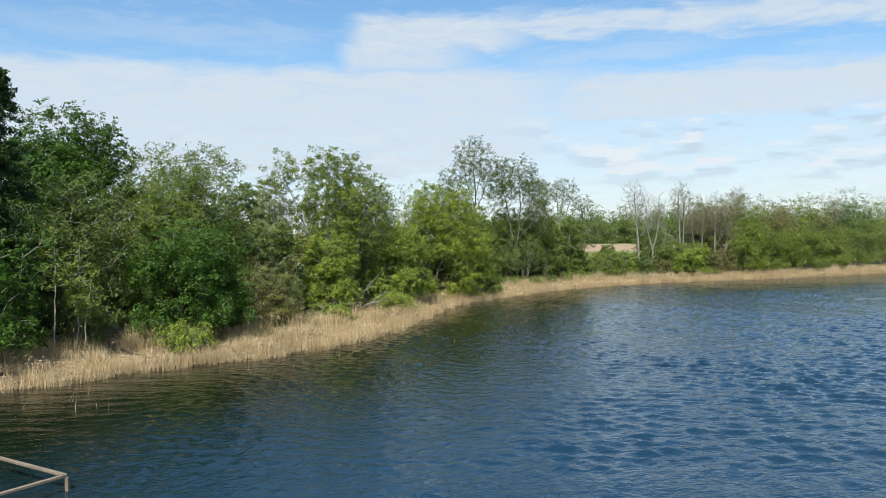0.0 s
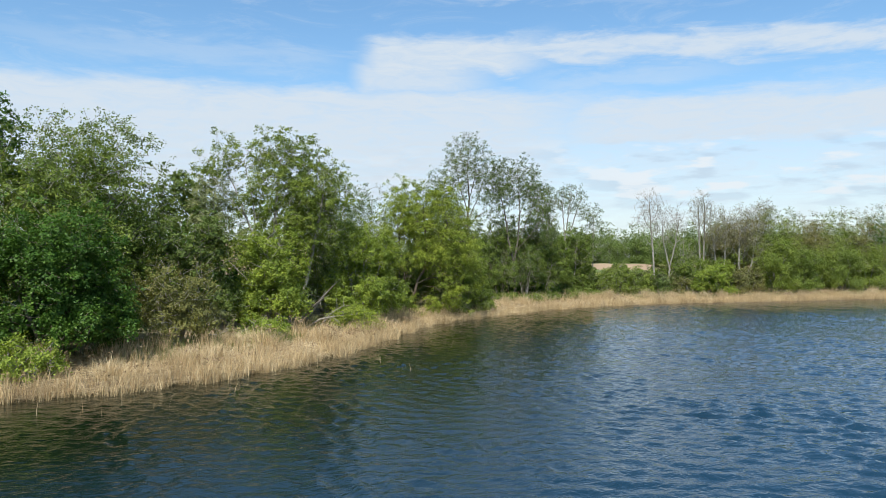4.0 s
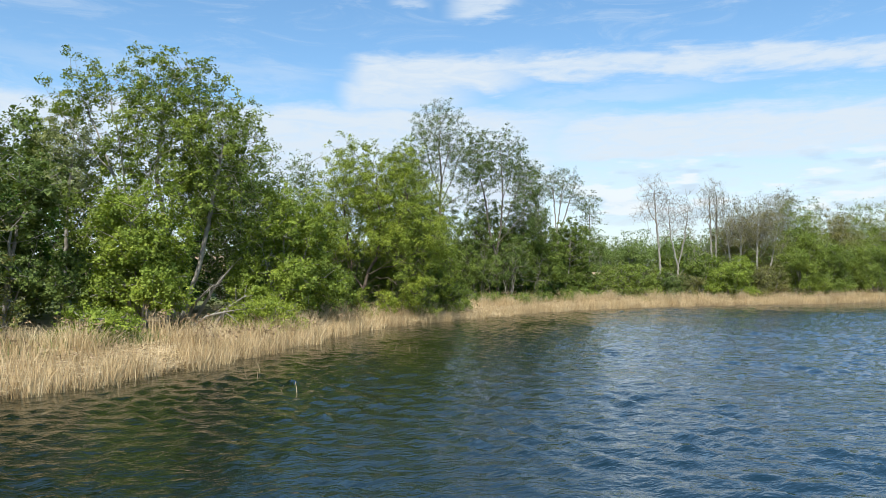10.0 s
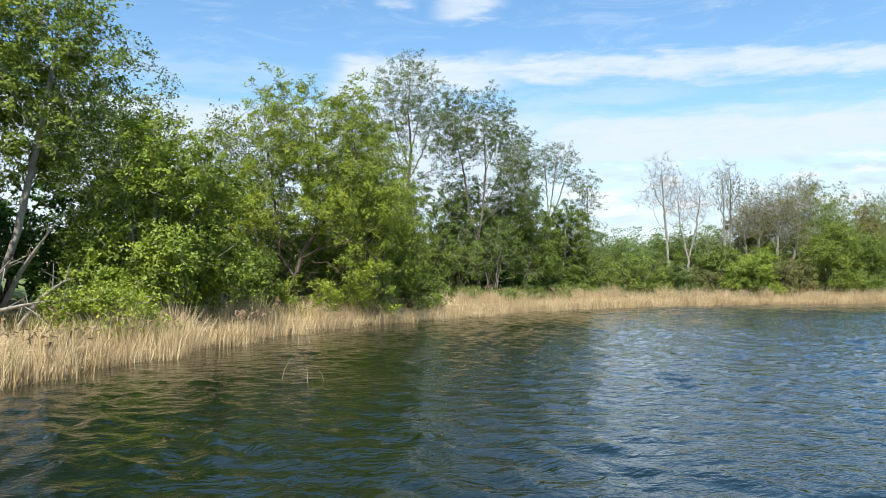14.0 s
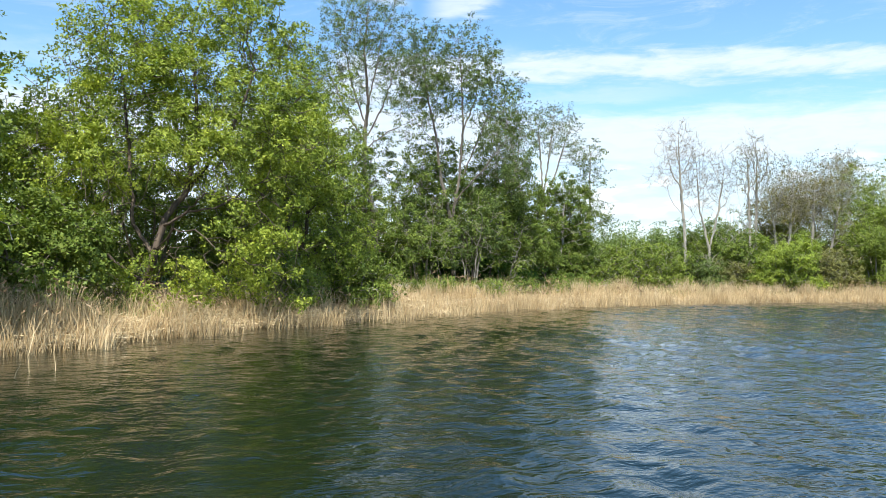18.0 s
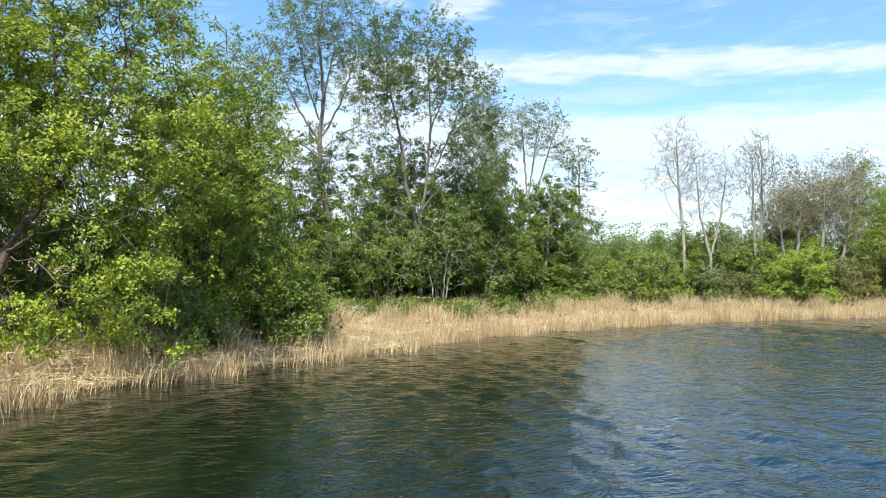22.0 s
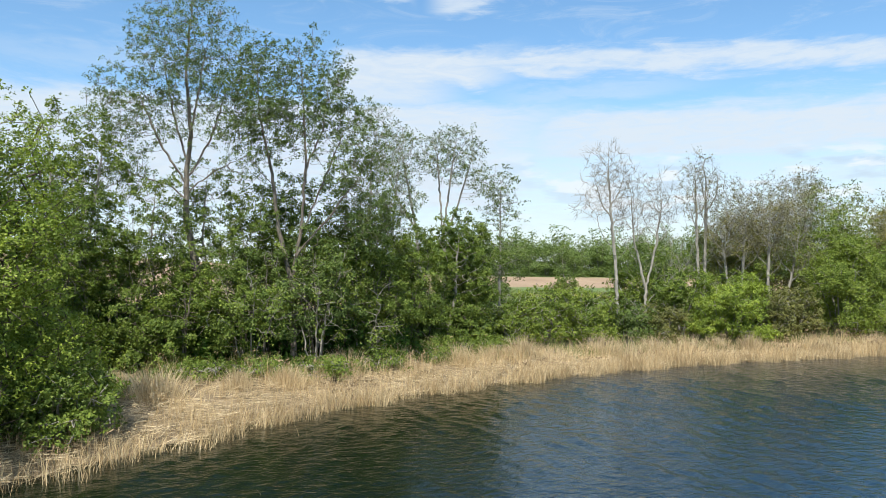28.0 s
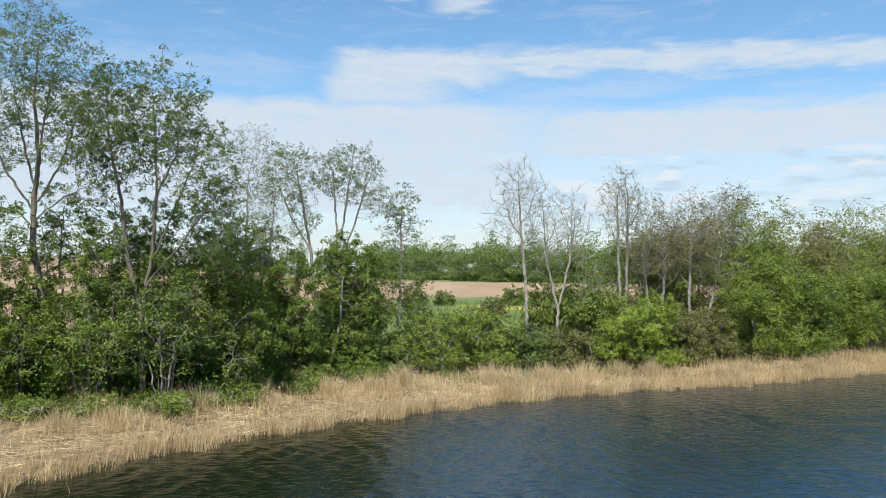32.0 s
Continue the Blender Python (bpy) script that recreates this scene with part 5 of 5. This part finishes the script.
for i, (hx, hy, hh, hr, ln, lf) in enumerate([
        (47.5, 126.6, 8.6, 3.3, 16000, LEAF_WARM), (51.2, 127.6, 7.2, 3.0, 15000, LEAF_GREEN), (50.5, 133.5, 13.2, 4.2, 18000, LEAF_WARM), (55.5, 131.5, 8.2, 3.4, 15000, LEAF_WARM), (56.5, 137.5, 13.6, 4.4, 16000, LEAF_BUD),
        (60.5, 134.0, 8.0, 3.4, 15000, LEAF_GREEN), (62.5, 141.0, 14.6, 4.4, 15000, LEAF_WARM), (66.5, 138.5, 8.4, 3.6, 13000, LEAF_WARM), (69.0, 146.0, 15.1, 4.8, 13000, LEAF_BUD), (73.5, 143.5, 9.7, 3.8, 12000, LEAF_GREEN),
        (76.0, 151.0, 16.1, 5.0, 12000, LEAF_DARK), (81.5, 149.5, 9.9, 4.0, 10000, LEAF_WARM), (86.0, 157.0, 15.1, 5.0, 10000, LEAF_WARM), (94.0, 159.0, 13.2, 5.0, 9000, LEAF_WARM), (104.0, 164.0, 13.8, 5.5, 9000, LEAF_WARM),
        (116.0, 169.0, 13.8, 5.5, 7000, LEAF_WARM), (46.0, 136.5, 12.0, 3.8, 11000, LEAF_BUD), (42.0, 135.0, 10.0, 3.4, 9000, LEAF_BUD)]):
    bush("bank_tree", "crowded spring green tree on the north bank", hx, hy, hh * (0.92 if hx > 55 else 1), hr, lf, 190 + i, int(ln * 2.2), 340, BARK_GREY, 0.145, "trees on the north bank", category="tree", spread=0.44, each=6)

for i, (hx, hy, hh, hr) in enumerate([(17, 150, 2.4, 1.6), (20.5, 158, 2.8, 1.8), (24, 165, 2.0, 1.4), (29, 150, 2.2, 1.6), (33, 168, 2.6, 1.8), (13, 140, 2.6, 1.8), (38, 155, 3.0, 2.0), (27, 137, 2.4, 1.8), (21, 133, 2.8, 2.0), (32, 134, 2.6, 2.0)]):
    bush("field_bush", "small shrub at the edge of the field", hx, hy, hh, hr, (LEAF_OLIVE, LEAF_GREEN, LEAF_GREY)[i % 3], 320 + i, 4000, 60, None, 0.16, "shrubs by the field")
house = tagged(new("greenhouse"), "long low white greenhouse far off on the field ridge", "greenhouse")
house.location = (-58, 268, ground_at(-58, 268))
WHITE, _nt, _p, _o = material("white_film")
_nt.links.new(ramp(_nt, noise_fac(_nt, 1.5, 4), [(0.3, (0.62, 0.64, 0.64)), (0.7, (0.78, 0.79, 0.78))]), _p.inputs["Base Color"])
arc = [(math.cos(t) * 1.6, math.sin(t) * 1.5) for t in np.linspace(0, math.pi, 13)]
hv = np.array([(sx, cy, cz) for sx in (-5, 5) for cy, cz in arc])
hf = np.array([(k, k + 1, k + 14, k + 13) for k in range(12)])
part_raw("cover", hv, hf, WHITE, house, smooth=True)
for sx in (-5, 5):
    ends = np.array([(sx, 0, 0)] + [(sx, cy, cz) for cy, cz in arc])
    part_raw("end_wall", ends, np.array([(0, k, k + 1) for k in range(1, 13)]), WHITE, house)

# ---- things in the water ----


def beam(bm, p, q, w, h):
    """A square timber from p to q."""
    p, q = Vector(p), Vector(q)
    d = q - p
    m = Matrix.Translation((p + q) / 2) @ d.to_track_quat("X", "Z").to_matrix().to_4x4() @ Matrix.Diagonal((d.length, w, h, 1))
    bmesh.ops.create_cube(bm, size=1, matrix=m)


def part(name, bm, mat, parent, label=""):
    bmesh.ops.bevel(bm, geom=bm.edges[:], offset=0.008, segments=1, affect="EDGES")
    me = bpy.data.meshes.new(name)
    bm.to_mesh(me)
    bm.free()
    me.materials.append(mat)
    ob = new(name, me)
    ob.parent = parent
    return tagged(ob, label)


WOOD = bark_material("weathered_timber", (0.15, 0.11, 0.075), (0.30, 0.235, 0.17), 14.0)
dock = tagged(new("mooring_frame"), "weathered timber frame standing on posts in the lake", "frame")
for a, b_, nm in (((-10.3, 20.0, 0.42), (-16.2, 23.7, 0.42), "rail"), ((-10.3, 20.0, 0.42), (-13.2, 14.9, 0.42), "rail"), ((-13.2, 14.9, 0.42), (-19.1, 18.6, 0.42), "rail")):
    bm = bmesh.new()
    beam(bm, a, b_, 0.12, 0.07)
    part(nm, bm, WOOD, dock)
for px, py in ((-10.25, 19.98), (-13.15, 14.95), (-16.1, 23.6), (-19.0, 18.5)):
    bm = bmesh.new()
    beam(bm, (px, py, -1.2), (px, py, 0.38), 0.09, 0.09)
    part("post", bm, WOOD, dock, "dark wet timber post")


def loose_reeds():
    """Single stems and small tufts standing out in the water."""
    rng = np.random.default_rng(17)
    spots = [(2.3, 59.9, 3, 0.3), (-0.4, 49.2, 2, 0.3), (-2.0, 53.4, 4, 0.4), (-15.4, 31, 7, 0.7), (-16.2, 32, 7, 0.6), (-13.3, 29.8, 2, 0.2), (-17.4, 28.8, 6, 0.6), (-16.4, 27.9, 3, 0.4),
             (11.2, 85.5, 1, 0.1), (-6.2, 42.6, 3, 0.4), (5.6, 84.4, 6, 0.6), (3.4, 82.0, 6, 0.6), (0.4, 70.0, 5, 0.6), (10.9, 92.6, 4, 0.5), (1.6, 76.5, 7, 0.6), (-8.5, 40.6, 5, 0.7), (-11.0, 38.5, 5, 0.8)]
    B, H, lean = [], [], []
    for x, y, n, r in spots:
        for i in range(n):
            B.append((x + rng.normal(0, r), y + rng.normal(0, r), -0.2))
            H.append(rng.uniform(0.4, 0.75))
            lean.append(rng.normal(0, 0.12, 2))
    V, F = blades(rng, np.array(B), np.array(H), np.array(lean), 0.013)
    tagged(new("loose_reeds", raw_mesh("loose_reeds", V, F, REED)), "scattered dry reed stems standing in open water", "reeds", kind="stuff")


loose_reeds()

# ---- far wood ----
far_a = bush("far_tree", "distant green woodland tree", -20, 400, 18, 5.0, LEAF_FAR, 90, 2500, 24, BARK_BROWN, 0.6, "far wood", spread=1.6, category="tree", each=2, foot=0.0, skirt=10)
far_b = bush("far_tree", "distant tall birch in fresh leaf", -34, 402, 19, 3.2, LEAF_FAR, 91, 2100, 20, BARK_GREY, 0.55, "far wood", spread=1.3, category="tree", each=2, foot=0.0, skirt=10)
rng = np.random.default_rng(3)
for row in range(3):
    for i in range(40):
        x = 6 + i * 3.5 + rng.uniform(-1.5, 1.5)
        y = 268 + row * 9 + rng.uniform(-4, 4) - max(0, x - 75) * 0.5 + max(0, 30 - x) * 1.1
        src = (far_a, far_b)[int(rng.integers(0, 2))]
        sc = rng.uniform(0.5, 0.66) * (0.75 if row == 0 else 1.0)
        copy_thing(src, pose(x, y, ground_at(x, y) - 0.3, 0, 0, rng.uniform(0, 360)) @ Matrix.Diagonal((sc * 1.5, sc * 1.5, sc * rng.uniform(1.05, 1.3), 1)))
for i in range(54):
    x = -190 + i * 4.0 + rng.uniform(-2, 2)
    y = 395 + rng.uniform(-8, 8)
    sc = rng.uniform(0.55, 0.8)
    copy_thing((far_a, far_b)[int(rng.integers(0, 2))], pose(x, y, ground_at(x, y) - 0.1, 0, 0, rng.uniform(0, 360)) @ Matrix.Diagonal((sc, sc, sc, 1)))
